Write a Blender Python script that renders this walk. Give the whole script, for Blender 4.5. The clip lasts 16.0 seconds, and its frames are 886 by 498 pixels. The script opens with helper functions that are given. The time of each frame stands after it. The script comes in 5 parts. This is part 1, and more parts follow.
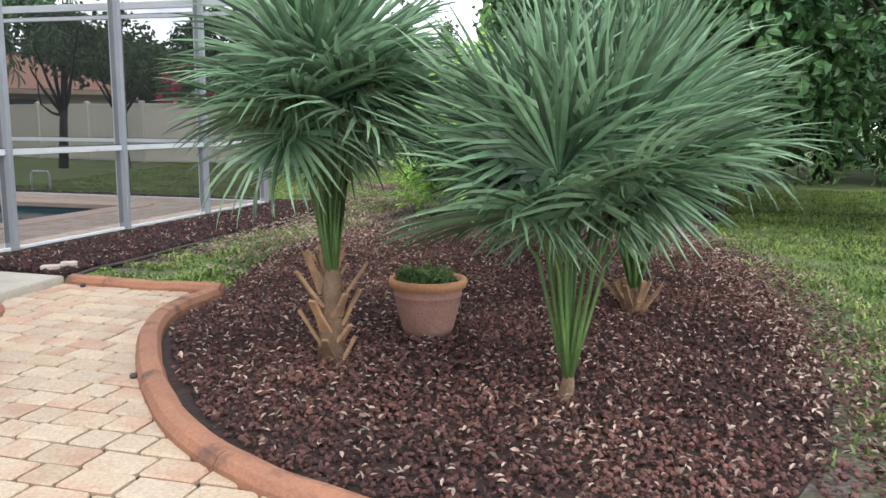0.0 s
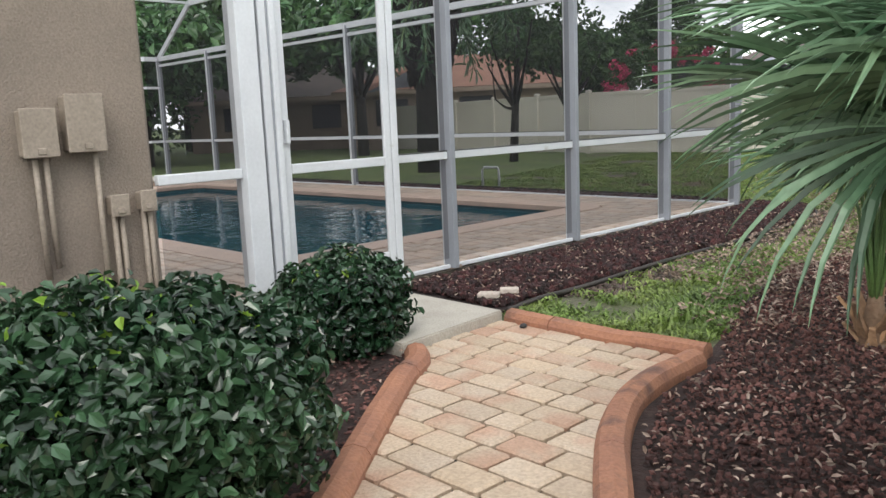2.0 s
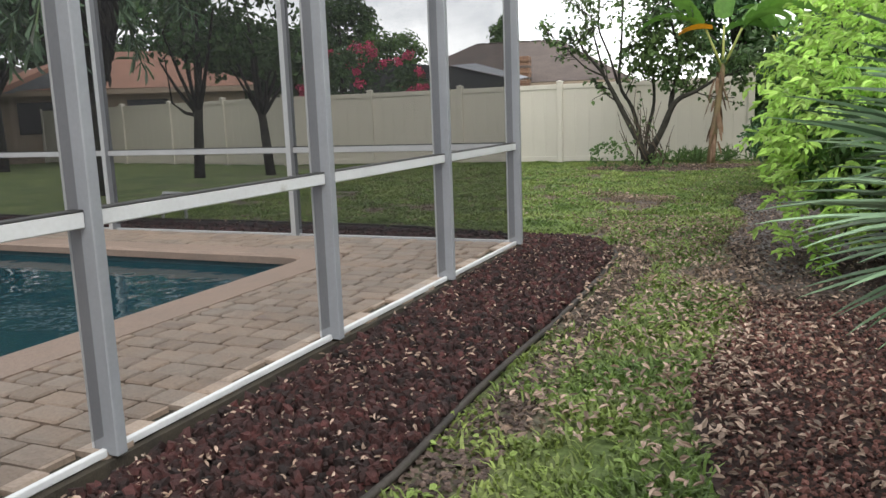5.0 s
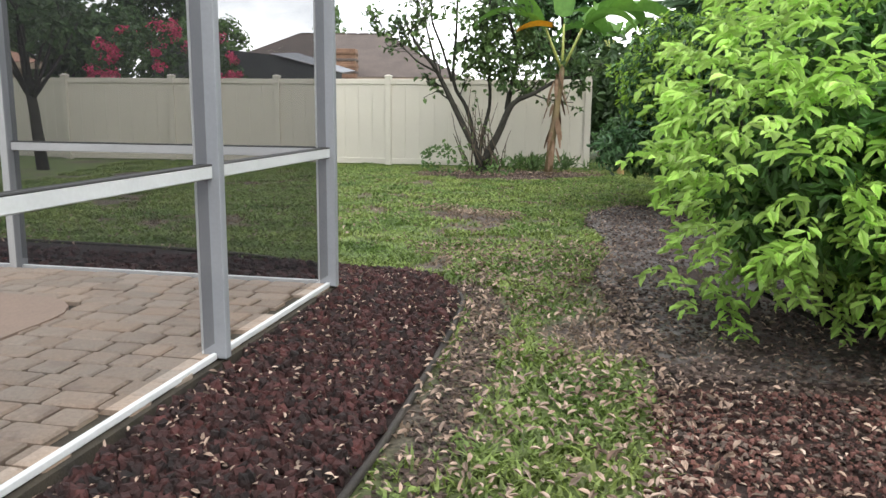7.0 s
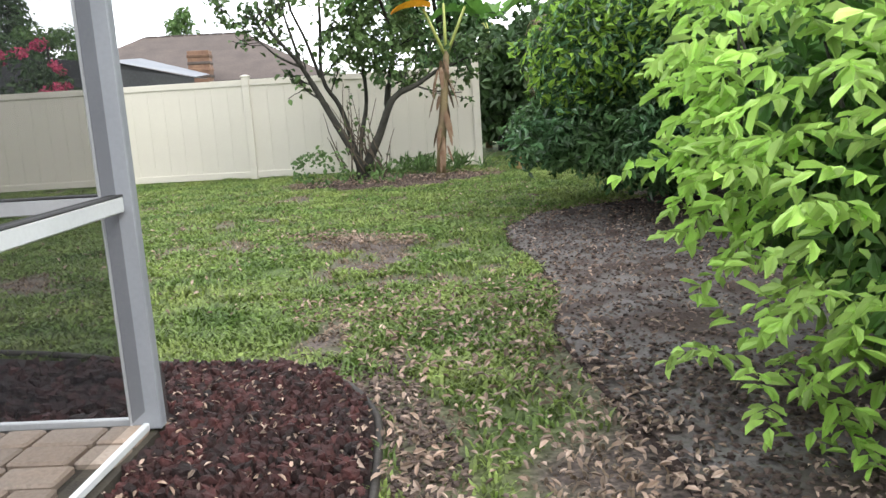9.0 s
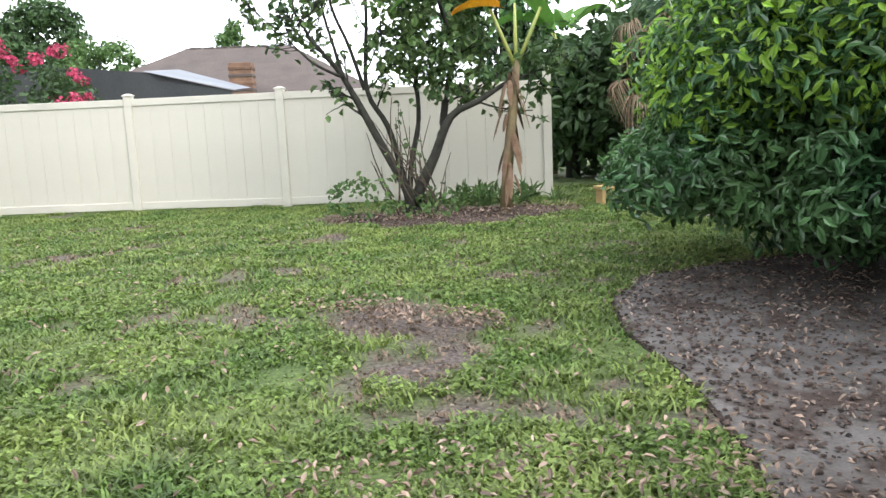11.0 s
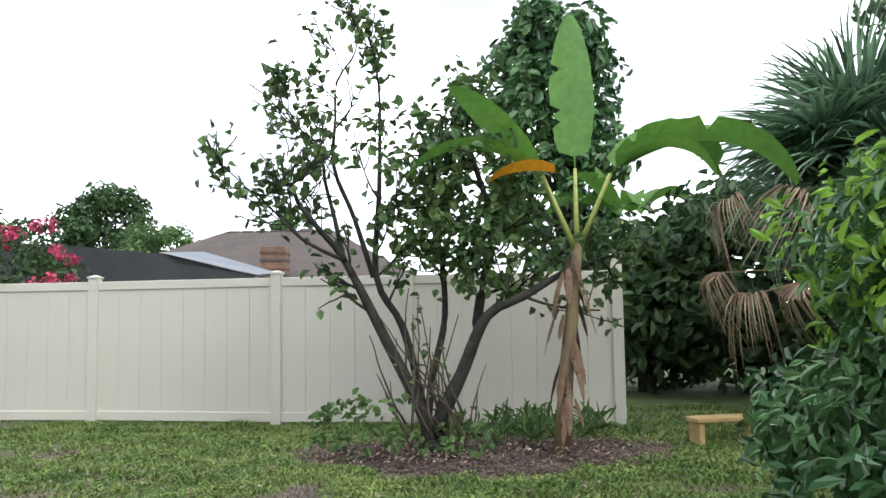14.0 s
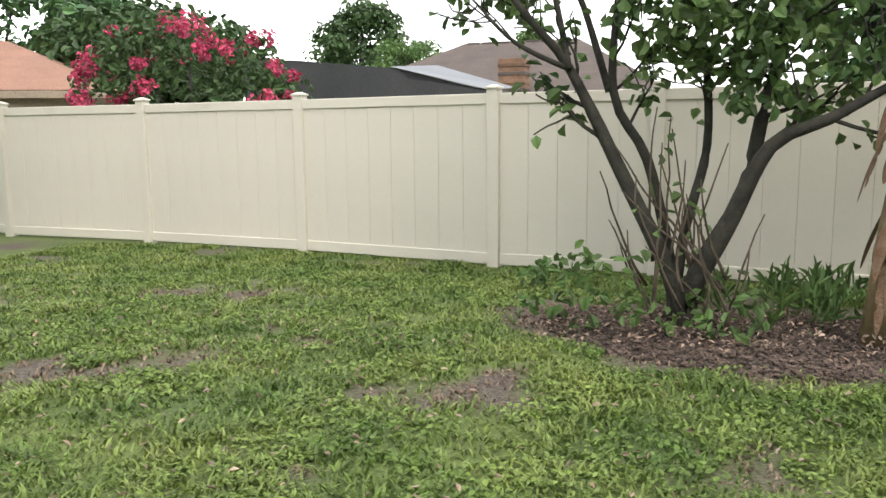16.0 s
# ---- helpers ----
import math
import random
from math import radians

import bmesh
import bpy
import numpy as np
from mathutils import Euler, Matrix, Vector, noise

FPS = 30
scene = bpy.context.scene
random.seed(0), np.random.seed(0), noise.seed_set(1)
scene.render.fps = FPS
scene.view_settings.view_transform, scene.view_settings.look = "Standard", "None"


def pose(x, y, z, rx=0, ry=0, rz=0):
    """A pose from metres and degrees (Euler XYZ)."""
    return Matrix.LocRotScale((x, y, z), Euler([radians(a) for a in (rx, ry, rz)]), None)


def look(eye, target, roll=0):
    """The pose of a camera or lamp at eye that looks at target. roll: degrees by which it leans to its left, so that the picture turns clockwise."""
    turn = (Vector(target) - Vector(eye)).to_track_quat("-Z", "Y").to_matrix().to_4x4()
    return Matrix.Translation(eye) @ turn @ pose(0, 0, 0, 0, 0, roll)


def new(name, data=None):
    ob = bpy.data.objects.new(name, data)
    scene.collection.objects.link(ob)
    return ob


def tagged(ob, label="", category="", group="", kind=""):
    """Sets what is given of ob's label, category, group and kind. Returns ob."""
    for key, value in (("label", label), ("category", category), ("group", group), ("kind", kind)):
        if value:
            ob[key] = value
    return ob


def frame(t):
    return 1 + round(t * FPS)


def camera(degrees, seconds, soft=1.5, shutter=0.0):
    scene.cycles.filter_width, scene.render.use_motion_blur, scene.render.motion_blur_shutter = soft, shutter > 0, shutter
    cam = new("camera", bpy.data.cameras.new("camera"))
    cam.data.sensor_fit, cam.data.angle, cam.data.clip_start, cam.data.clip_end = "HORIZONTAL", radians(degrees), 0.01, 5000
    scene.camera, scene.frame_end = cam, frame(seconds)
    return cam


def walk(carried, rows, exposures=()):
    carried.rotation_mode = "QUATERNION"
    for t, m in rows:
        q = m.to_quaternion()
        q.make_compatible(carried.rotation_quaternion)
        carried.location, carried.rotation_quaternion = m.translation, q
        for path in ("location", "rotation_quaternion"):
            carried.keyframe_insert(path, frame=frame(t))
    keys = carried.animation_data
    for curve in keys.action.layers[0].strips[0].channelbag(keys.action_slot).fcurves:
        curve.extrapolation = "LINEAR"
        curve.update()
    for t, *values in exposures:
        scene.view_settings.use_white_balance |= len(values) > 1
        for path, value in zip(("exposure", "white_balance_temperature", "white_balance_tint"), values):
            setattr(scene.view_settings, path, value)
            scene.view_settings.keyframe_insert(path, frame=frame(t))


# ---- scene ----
cam = camera(57.6, 16.0)
PATH = [
    (0, (0.074, 2.341, 1.219), (0.004, 4.317, 0.914), 0.4),
    (0.5, (0.036, 2.832, 1.21), (-0.387, 4.76, 0.892), 1.0),
    (1, (-0.187, 3.21, 1.234), (-0.877, 5.059, 0.912), 0.1),
    (1.5, (-0.414, 3.608, 1.224), (-1.255, 5.388, 0.876), -0.7),
    (2, (-0.712, 4.003, 1.232), (-1.776, 5.666, 0.912), -2.4),
    (2.5, (-1.0, 4.363, 1.235), (-1.986, 6.068, 0.89), -2.6),
    (3, (-1.248, 4.804, 1.246), (-2.253, 6.501, 0.918), -2.8),
    (3.5, (-1.528, 5.178, 1.275), (-2.417, 6.946, 0.981), -3.8),
    (4, (-1.793, 5.625, 1.254), (-2.637, 7.417, 0.972), -2.6),
    (4.5, (-2.033, 6.105, 1.306), (-2.534, 8.014, 0.981), -3.1),
    (5, (-2.187, 6.596, 1.277), (-2.544, 8.535, 0.941), -2.1),
    (5.2, (-2.242, 6.759, 1.278), (-2.546, 8.706, 0.934), -1.8),
    (7.5, (-2.268, 8.966, 1.252), (-2.066, 10.925, 0.901), -0.6),
    (8, (-2.239, 9.473, 1.252), (-1.916, 11.415, 0.898), -2.4),
    (10.3, (-2.189, 11.962, 1.276), (-1.828, 13.893, 0.901), -3.8),
    (10.5, (-2.128, 12.222, 1.266), (-1.789, 14.161, 0.912), -3.2),
    (11, (-2.028, 12.673, 1.267), (-1.779, 14.632, 0.95), -2.5),
    (11.5, (-1.896, 13.181, 1.268), (-1.661, 15.149, 0.997), -3.1),
    (12, (-1.746, 13.687, 1.262), (-1.677, 15.669, 1.0), -2.4),
    (12.5, (-1.657, 14.162, 1.285), (-1.589, 16.137, 0.979), -2.9),
    (13, (-1.527, 14.65, 1.268), (-1.54, 16.62, 0.927), -0.7),
    (13.5, (-1.49, 15.145, 1.299), (-1.488, 17.128, 1.039), -1.2),
    (14, (-1.408, 15.567, 1.351), (-1.28, 17.557, 1.505), -0.9),
    (14.5, (-1.335, 16.066, 1.36), (-1.255, 18.031, 1.727), -0.1),
    (15, (-1.302, 16.523, 1.352), (-1.272, 18.512, 1.566), -1.6),
    (15.5, (-1.217, 17.003, 1.285), (-1.38, 18.995, 1.216), 0.4),
    (16, (-1.315, 17.429, 1.432), (-1.797, 19.348, 1.14), -0.6),
]
walk(cam, [(t, look(eye, target, roll)) for t, eye, target, roll in PATH],
     [(0, 1.0, 6550, 10), (1.5, 0.82, 6700, 10), (2.5, 0.78, 6900, 10), (3.5, 0.65, 6950, 10), (5.0, 0.75, 7100, 10), (7.5, 1.1, 6950, 10), (10.5, 1.36, 6700, 10), (13.2, 1.15, 6450, 10),
      (13.7, 1.05, 6450, 10), (14.0, 0.8, 6500, 10), (14.25, -0.1, 6400, 10), (14.5, -1.25, 6400, 10), (14.7, -1.45, 6400, 10), (15.0, -1.35, 6500, 10), (15.5, -0.15, 6900, 10), (16.0, 1.0, 7250, 10)])

# ---- light ----
SUN_EL, SUN_AZ = 48.0, 150.0
world = bpy.data.worlds.new("overcast_sky")
scene.world = world
world.use_nodes = True
wn, wl = world.node_tree.nodes, world.node_tree.links
wn.clear()
w_out, w_bg = wn.new("ShaderNodeOutputWorld"), wn.new("ShaderNodeBackground")
w_sky = wn.new("ShaderNodeTexSky")
w_sky.sky_type, w_sky.sun_disc = "NISHITA", False
w_sky.sun_elevation, w_sky.sun_rotation = radians(SUN_EL), radians(SUN_AZ)
w_tc, w_map = wn.new("ShaderNodeTexCoord"), wn.new("ShaderNodeMapping")
w_map.inputs["Scale"].default_value = (1.0, 1.0, 1.9)
w_noise = wn.new("ShaderNodeTexNoise")
for k, v in (("Scale", 3.4), ("Detail", 8.0), ("Roughness", 0.55), ("Distortion", 0.25)):
    w_noise.inputs[k].default_value = v
w_ramp = wn.new("ShaderNodeValToRGB")
w_ramp.color_ramp.elements[0].position, w_ramp.color_ramp.elements[0].color = 0.40, (5.6, 6.1, 7.0, 1)
w_ramp.color_ramp.elements[1].position, w_ramp.color_ramp.elements[1].color = 0.68, (16.0, 16.8, 17.8, 1)
w_mix = wn.new("ShaderNodeMixRGB")
w_mix.inputs["Fac"].default_value = 0.93
wl.new(w_tc.outputs["Generated"], w_map.inputs["Vector"])
wl.new(w_map.outputs["Vector"], w_noise.inputs["Vector"])
wl.new(w_noise.outputs["Fac"], w_ramp.inputs["Fac"])
wl.new(w_sky.outputs["Color"], w_mix.inputs["Color1"])
wl.new(w_ramp.outputs["Color"], w_mix.inputs["Color2"])
w_sep, w_low, w_mul = wn.new("ShaderNodeSeparateXYZ"), wn.new("ShaderNodeMapRange"), wn.new("ShaderNodeVectorMath")
w_low.inputs["From Min"].default_value, w_low.inputs["From Max"].default_value = 0.02, 0.38
w_low.inputs["To Min"].default_value, w_low.inputs["To Max"].default_value = 1.35, 0.85
w_mul.operation = "SCALE"
wl.new(w_tc.outputs["Generated"], w_sep.inputs["Vector"])
wl.new(w_sep.outputs["Z"], w_low.inputs["Value"])
wl.new(w_mix.outputs["Color"], w_mul.inputs[0])
wl.new(w_low.outputs["Result"], w_mul.inputs["Scale"])
wl.new(w_mul.outputs["Vector"], w_bg.inputs["Color"])
w_bg.inputs["Strength"].default_value = 0.12
wl.new(w_bg.outputs["Background"], w_out.inputs["Surface"])

sun = new("sun", bpy.data.lights.new("sun", "SUN"))
sun.data.energy, sun.data.angle, sun.data.color = 0.9, radians(25), (1.0, 0.98, 0.95)
sun.matrix_world = pose(0, 0, 30, 90 - SUN_EL, 0, -SUN_AZ + 180)


# ---- materials ----
def mat(name, base, var=None, rough=0.8, scale=8.0, bump=0.3, bump_scale=60.0, island=0.0, rand=0.0, metal=0.0,
        spots=None, spot_scale=3.0, spot_cut=0.6, translucent=0.0, grain=0.2):
    """A two-scale procedural surface: base to var by coarse noise, grain by fine noise, spots of stain, per-piece brightness."""
    m = bpy.data.materials.new(name)
    m.use_nodes = True
    n, l = m.node_tree.nodes, m.node_tree.links
    b = n["Principled BSDF"]
    b.inputs["Roughness"].default_value, b.inputs["Metallic"].default_value = rough, metal
    tc = n.new("ShaderNodeTexCoord")
    place = tc.outputs["Object"]
    if rand:
        away, shift = n.new("ShaderNodeVectorMath"), n.new("ShaderNodeVectorMath")
        away.operation, shift.operation = "SCALE", "ADD"
        away.inputs[0].default_value = (37.0, 53.0, 19.0)
        l.new(n.new("ShaderNodeObjectInfo").outputs["Random"], away.inputs["Scale"])
        l.new(place, shift.inputs[0])
        l.new(away.outputs["Vector"], shift.inputs[1])
        place = shift.outputs["Vector"]
    n1 = n.new("ShaderNodeTexNoise")
    n1.inputs["Scale"].default_value, n1.inputs["Detail"].default_value = scale, 5
    l.new(place, n1.inputs["Vector"])
    r1 = n.new("ShaderNodeValToRGB")
    r1.color_ramp.elements[0].position, r1.color_ramp.elements[1].position = 0.32, 0.68
    r1.color_ramp.elements[0].color = (*base, 1)
    r1.color_ramp.elements[1].color = (*(var or [c * 0.7 for c in base]), 1)
    l.new(n1.outputs["Fac"], r1.inputs["Fac"])
    col = r1.outputs["Color"]
    n2 = n.new("ShaderNodeTexNoise")
    n2.inputs["Scale"].default_value, n2.inputs["Detail"].default_value = bump_scale, 6
    l.new(place, n2.inputs["Vector"])
    if spots:
        n3 = n.new("ShaderNodeTexNoise")
        n3.inputs["Scale"].default_value, n3.inputs["Detail"].default_value = spot_scale, 8
        l.new(place, n3.inputs["Vector"])
        r3 = n.new("ShaderNodeValToRGB")
        r3.color_ramp.elements[0].position, r3.color_ramp.elements[1].position = spot_cut, spot_cut + 0.12
        l.new(n3.outputs["Fac"], r3.inputs["Fac"])
        mx = n.new("ShaderNodeMixRGB")
        l.new(r3.outputs["Color"], mx.inputs["Fac"])
        l.new(col, mx.inputs["Color1"])
        mx.inputs["Color2"].default_value = (*spots, 1)
        col = mx.outputs["Color"]
    hsv = n.new("ShaderNodeHueSaturation")
    l.new(col, hsv.inputs["Color"])
    ma = n.new("ShaderNodeMapRange")
    ma.inputs["From Min"].default_value, ma.inputs["From Max"].default_value = 0.25, 0.75
    ma.inputs["To Min"].default_value, ma.inputs["To Max"].default_value = 1 - grain, 1 + grain
    l.new(n2.outputs["Fac"], ma.inputs["Value"])
    val = ma.outputs["Result"]
    if island or rand:
        src = n.new("ShaderNodeNewGeometry").outputs["Random Per Island"] if island else n.new("ShaderNodeObjectInfo").outputs["Random"]
        mr = n.new("ShaderNodeMapRange")
        k = island or rand
        mr.inputs["To Min"].default_value, mr.inputs["To Max"].default_value = 1 - k, 1 + k
        l.new(src, mr.inputs["Value"])
        mu = n.new("ShaderNodeMath")
        mu.operation = "MULTIPLY"
        l.new(val, mu.inputs[0])
        l.new(mr.outputs["Result"], mu.inputs[1])
        val = mu.outputs["Value"]
    l.new(val, hsv.inputs["Value"])
    l.new(hsv.outputs["Color"], b.inputs["Base Color"])
    if bump:
        bp = n.new("ShaderNodeBump")
        bp.inputs["Strength"].default_value, bp.inputs["Distance"].default_value = bump, 0.01
        l.new(n2.outputs["Fac"], bp.inputs["Height"])
        l.new(bp.outputs["Normal"], b.inputs["Normal"])
    if translucent:
        tr, ad = n.new("ShaderNodeBsdfTranslucent"), n.new("ShaderNodeMixShader")
        l.new(hsv.outputs["Color"], tr.inputs["Color"])
        ad.inputs["Fac"].default_value = translucent
        l.new(b.outputs["BSDF"], ad.inputs[1])
        l.new(tr.outputs["BSDF"], ad.inputs[2])
        l.new(ad.outputs["Shader"], n["Material Output"].inputs["Surface"])
    return m


def leaf_mat(name, a, b, rough=0.45, tr=0.25, island=0.35):
    return mat(name, a, b, rough=rough, scale=1.4, bump=0.0, bump_scale=14, island=island, translucent=tr)


M_ALU = mat("white_aluminium", (0.62, 0.64, 0.66), (0.55, 0.57, 0.59), 0.45, 3, 0.03, 60, grain=0.05, spots=(0.35, 0.34, 0.3), spot_scale=5, spot_cut=0.68)
# White aluminium on its shaded sides: the shade is put into the grey.
M_ALUSHADE = mat("shaded_aluminium", (0.27, 0.285, 0.31), (0.23, 0.245, 0.27), 0.5, 3, 0.03, 60, grain=0.05)
M_STUCCO = mat("tan_stucco", (0.245, 0.20, 0.16), (0.205, 0.168, 0.135), 0.9, 2.5, 0.8, 90)
M_BOX = mat("painted_metal_box", (0.30, 0.25, 0.20), (0.26, 0.215, 0.17), 0.6, 5, 0.1, 60)
M_PAVER = mat("tan_paver", (0.44, 0.335, 0.235), (0.46, 0.37, 0.285), 0.85, 2.2, 0.6, 70, rand=0.10, spots=(0.42, 0.27, 0.19), spot_scale=2.0, spot_cut=0.52)
M_PAVERI = mat("tan_paver_field", (0.44, 0.335, 0.235), (0.46, 0.37, 0.285), 0.85, 2.2, 0.6, 70, island=0.12, spots=(0.42, 0.27, 0.19), spot_scale=2.0, spot_cut=0.55)
M_DECK = mat("pinkish_deck_paver", (0.36, 0.265, 0.20), (0.33, 0.275, 0.23), 0.6, 2.2, 0.4, 70, rand=0.12, spots=(0.27, 0.205, 0.17), spot_scale=3, spot_cut=0.6)
M_DECKI = mat("deck_paver_field", (0.36, 0.265, 0.20), (0.33, 0.275, 0.23), 0.6, 2.2, 0.4, 70, island=0.14, spots=(0.27, 0.205, 0.17), spot_scale=3, spot_cut=0.6)
M_JOINT = mat("joint_sand", (0.06, 0.05, 0.036), (0.035, 0.03, 0.024), 0.95, 9, 0.6, 120)
M_COPING = mat("pool_coping", (0.40, 0.29, 0.23), (0.35, 0.26, 0.21), 0.6, 4, 0.3, 80)
M_KERB = mat("terracotta_kerb", (0.36, 0.165, 0.095), (0.27, 0.125, 0.08), 0.85, 5, 0.6, 60, spots=(0.14, 0.075, 0.055), spot_scale=4.5, spot_cut=0.56)
M_SLAB = mat("pale_concrete", (0.42, 0.39, 0.335), (0.35, 0.32, 0.275), 0.85, 4, 0.4, 90, spots=(0.33, 0.3, 0.25), spot_scale=6, spot_cut=0.6)
M_PLASTER = mat("dark_pool_plaster", (0.03, 0.10, 0.12), (0.02, 0.075, 0.095), 0.7, 2, 0.1, 40)
M_MULCH = mat("mulch_soil", (0.020, 0.011, 0.009), (0.042, 0.022, 0.018), 0.95, 14, 1.0, 45, spots=(0.10, 0.068, 0.055), spot_scale=5, spot_cut=0.62)
M_LAVA = mat("red_lava_rock", (0.013, 0.0045, 0.0045), (0.050, 0.014, 0.013), 0.8, 12, 1.0, 60, island=0.8)
# Near-black base: shade in the gaps between the rocks put into colour.
M_LAVAGAP = mat("lava_gap_shade", (0.008, 0.0045, 0.0045), (0.02, 0.009, 0.008), 0.95, 12, 1.0, 60)
M_CHIP = mat("red_brown_mulch_chip", (0.048, 0.020, 0.017), (0.15, 0.068, 0.056), 0.9, 1.1, 0.6, 90, island=0.8)
M_CHIPD = mat("dull_brown_mulch_chip", (0.055, 0.037, 0.031), (0.125, 0.09, 0.076), 0.9, 1.1, 0.6, 90, island=0.7)
M_LITTER = mat("pale_leaf_litter", (0.40, 0.31, 0.255), (0.22, 0.15, 0.11), 0.85, 4, 0.3, 50, island=0.55)
M_SAND = mat("grey_leaf_soil", (0.185, 0.17, 0.165), (0.10, 0.085, 0.08), 0.95, 3, 0.8, 60, spots=(0.065, 0.045, 0.038), spot_scale=2.2, spot_cut=0.50)
M_EDGE = mat("black_edging", (0.025, 0.022, 0.02), (0.05, 0.042, 0.036), 0.7, 5, 0.3, 60)
M_VINYL = mat("cream_vinyl", (0.66, 0.625, 0.55), (0.62, 0.585, 0.515), 0.5, 1.2, 0.02, 60, grain=0.03, spots=(0.56, 0.53, 0.465), spot_scale=1.4, spot_cut=0.66)
M_POT = mat("terracotta_pot", (0.36, 0.19, 0.145), (0.30, 0.155, 0.125), 0.8, 5, 0.3, 70, spots=(0.42, 0.27, 0.21), spot_scale=4, spot_cut=0.6)
M_RIM = mat("terracotta_rim", (0.50, 0.25, 0.12), (0.42, 0.2, 0.1), 0.8, 5, 0.3, 70)
M_BARK = mat("grey_brown_bark", (0.13, 0.10, 0.075), (0.07, 0.055, 0.042), 0.95, 9, 1.0, 40)
M_DARKBARK = mat("dark_bark", (0.018, 0.017, 0.014), (0.047, 0.045, 0.036), 0.95, 9, 1.0, 40)
M_BOOT = mat("palm_boot", (0.40, 0.235, 0.125), (0.20, 0.12, 0.075), 0.85, 7, 0.8, 60, rand=0.3)
M_FIBRE = mat("palm_fibre", (0.15, 0.085, 0.05), (0.22, 0.15, 0.1), 0.95, 12, 1.0, 60)
M_PETIOLE = mat("palm_petiole", (0.12, 0.20, 0.06), (0.08, 0.15, 0.05), 0.5, 4, 0.1, 60)
M_FAN = leaf_mat("fan_palm_leaf", (0.085, 0.185, 0.10), (0.26, 0.38, 0.24), 0.26, 0.25, 0.65)
M_DEADFAN = leaf_mat("dead_palm_leaf", (0.40, 0.30, 0.21), (0.25, 0.17, 0.11), 0.8, 0.1)
M_HEDGE = leaf_mat("glossy_hedge_leaf", (0.013, 0.038, 0.018), (0.045, 0.092, 0.042), 0.2, 0.06, 0.6)
M_YOUNG = leaf_mat("young_yellow_green_leaf", (0.34, 0.54, 0.075), (0.24, 0.43, 0.065), 0.35, 0.35)
M_LIME = leaf_mat("lime_leaf", (0.36, 0.60, 0.12), (0.56, 0.76, 0.25), 0.4, 0.4, 0.4)
# Darker green with the shrub's inner shade put into the leaf colour.
M_LIMESHADE = leaf_mat("shaded_green_leaf", (0.05, 0.13, 0.035), (0.10, 0.21, 0.05), 0.45, 0.2, 0.5)
M_DEEP = leaf_mat("dark_glossy_leaf", (0.055, 0.135, 0.058), (0.12, 0.22, 0.085), 0.2, 0.18, 0.6)
M_FIG = leaf_mat("fig_leaf", (0.055, 0.115, 0.04), (0.12, 0.19, 0.06), 0.55, 0.3, 0.5)
M_BANANA = leaf_mat("banana_leaf", (0.14, 0.30, 0.05), (0.09, 0.22, 0.045), 0.4, 0.4, 0.15)
M_BANSTEM = mat("banana_stem", (0.15, 0.10, 0.065), (0.24, 0.19, 0.09), 0.7, 3, 0.4, 30)
M_BANSTALK = mat("banana_stalk", (0.40, 0.42, 0.12), (0.3, 0.36, 0.1), 0.5, 3, 0.1, 30)
M_ORANGE = leaf_mat("orange_leaf", (0.75, 0.36, 0.02), (0.6, 0.25, 0.02), 0.5, 0.35)
M_FAR = leaf_mat("tree_leaf", (0.04, 0.085, 0.03), (0.065, 0.12, 0.04), 0.55, 0.2, 0.4)
M_FARL = leaf_mat("light_tree_leaf", (0.08, 0.16, 0.05), (0.12, 0.2, 0.06), 0.55, 0.25, 0.4)
M_PINK = leaf_mat("pink_blossom", (0.60, 0.085, 0.17), (0.46, 0.05, 0.13), 0.6, 0.2, 0.45)
M_GRASS = leaf_mat("grass_blade", (0.105, 0.185, 0.042), (0.25, 0.31, 0.09), 0.5, 0.35, 0.55)
M_WEED = leaf_mat("small_weed_leaf", (0.13, 0.215, 0.05), (0.25, 0.335, 0.095), 0.5, 0.3, 0.45)
M_DRY = leaf_mat("dry_grass_blade", (0.27, 0.20, 0.145), (0.17, 0.125, 0.09), 0.7, 0.2, 0.4)
M_SHINGLE = mat("brown_shingle", (0.115, 0.09, 0.08), (0.085, 0.068, 0.062), 0.9, 1.5, 0.4, 20)
M_TERRA = mat("terracotta_shingle", (0.34, 0.18, 0.13), (0.27, 0.15, 0.11), 0.9, 1.5, 0.4, 20)
M_DARKROOF = mat("dark_shingle", (0.09, 0.075, 0.065), (0.06, 0.05, 0.045), 0.9, 1.5, 0.4, 20)
M_HOUSEWALL = mat("house_wall", (0.36, 0.28, 0.22), (0.3, 0.24, 0.19), 0.9, 1.5, 0.3, 20)
M_BRICK = mat("chimney_brick", (0.22, 0.13, 0.085), (0.15, 0.085, 0.06), 0.9, 3, 0.4, 20, rand=0.3)
M_CAGE = mat("black_screen_roof", (0.03, 0.032, 0.036), (0.045, 0.047, 0.05), 0.6, 1, 0.1, 20)
M_SHEET = mat("grey_roof_sheet", (0.17, 0.185, 0.21), (0.14, 0.155, 0.18), 0.5, 1, 0.1, 20)
M_WOOD = mat("yellow_wood", (0.50, 0.36, 0.16), (0.4, 0.27, 0.12), 0.8, 6, 0.3, 50)
M_WHITE = mat("white_stone", (0.52, 0.46, 0.40), (0.38, 0.32, 0.27), 0.85, 6, 0.4, 60)
M_DARK = mat("dark_recess", (0.02, 0.02, 0.02), (0.03, 0.03, 0.03), 0.6, 5, 0.0)
M_BLUEGLASS = mat("house_window", (0.04, 0.045, 0.05), (0.06, 0.065, 0.07), 0.15, 1, 0.0)


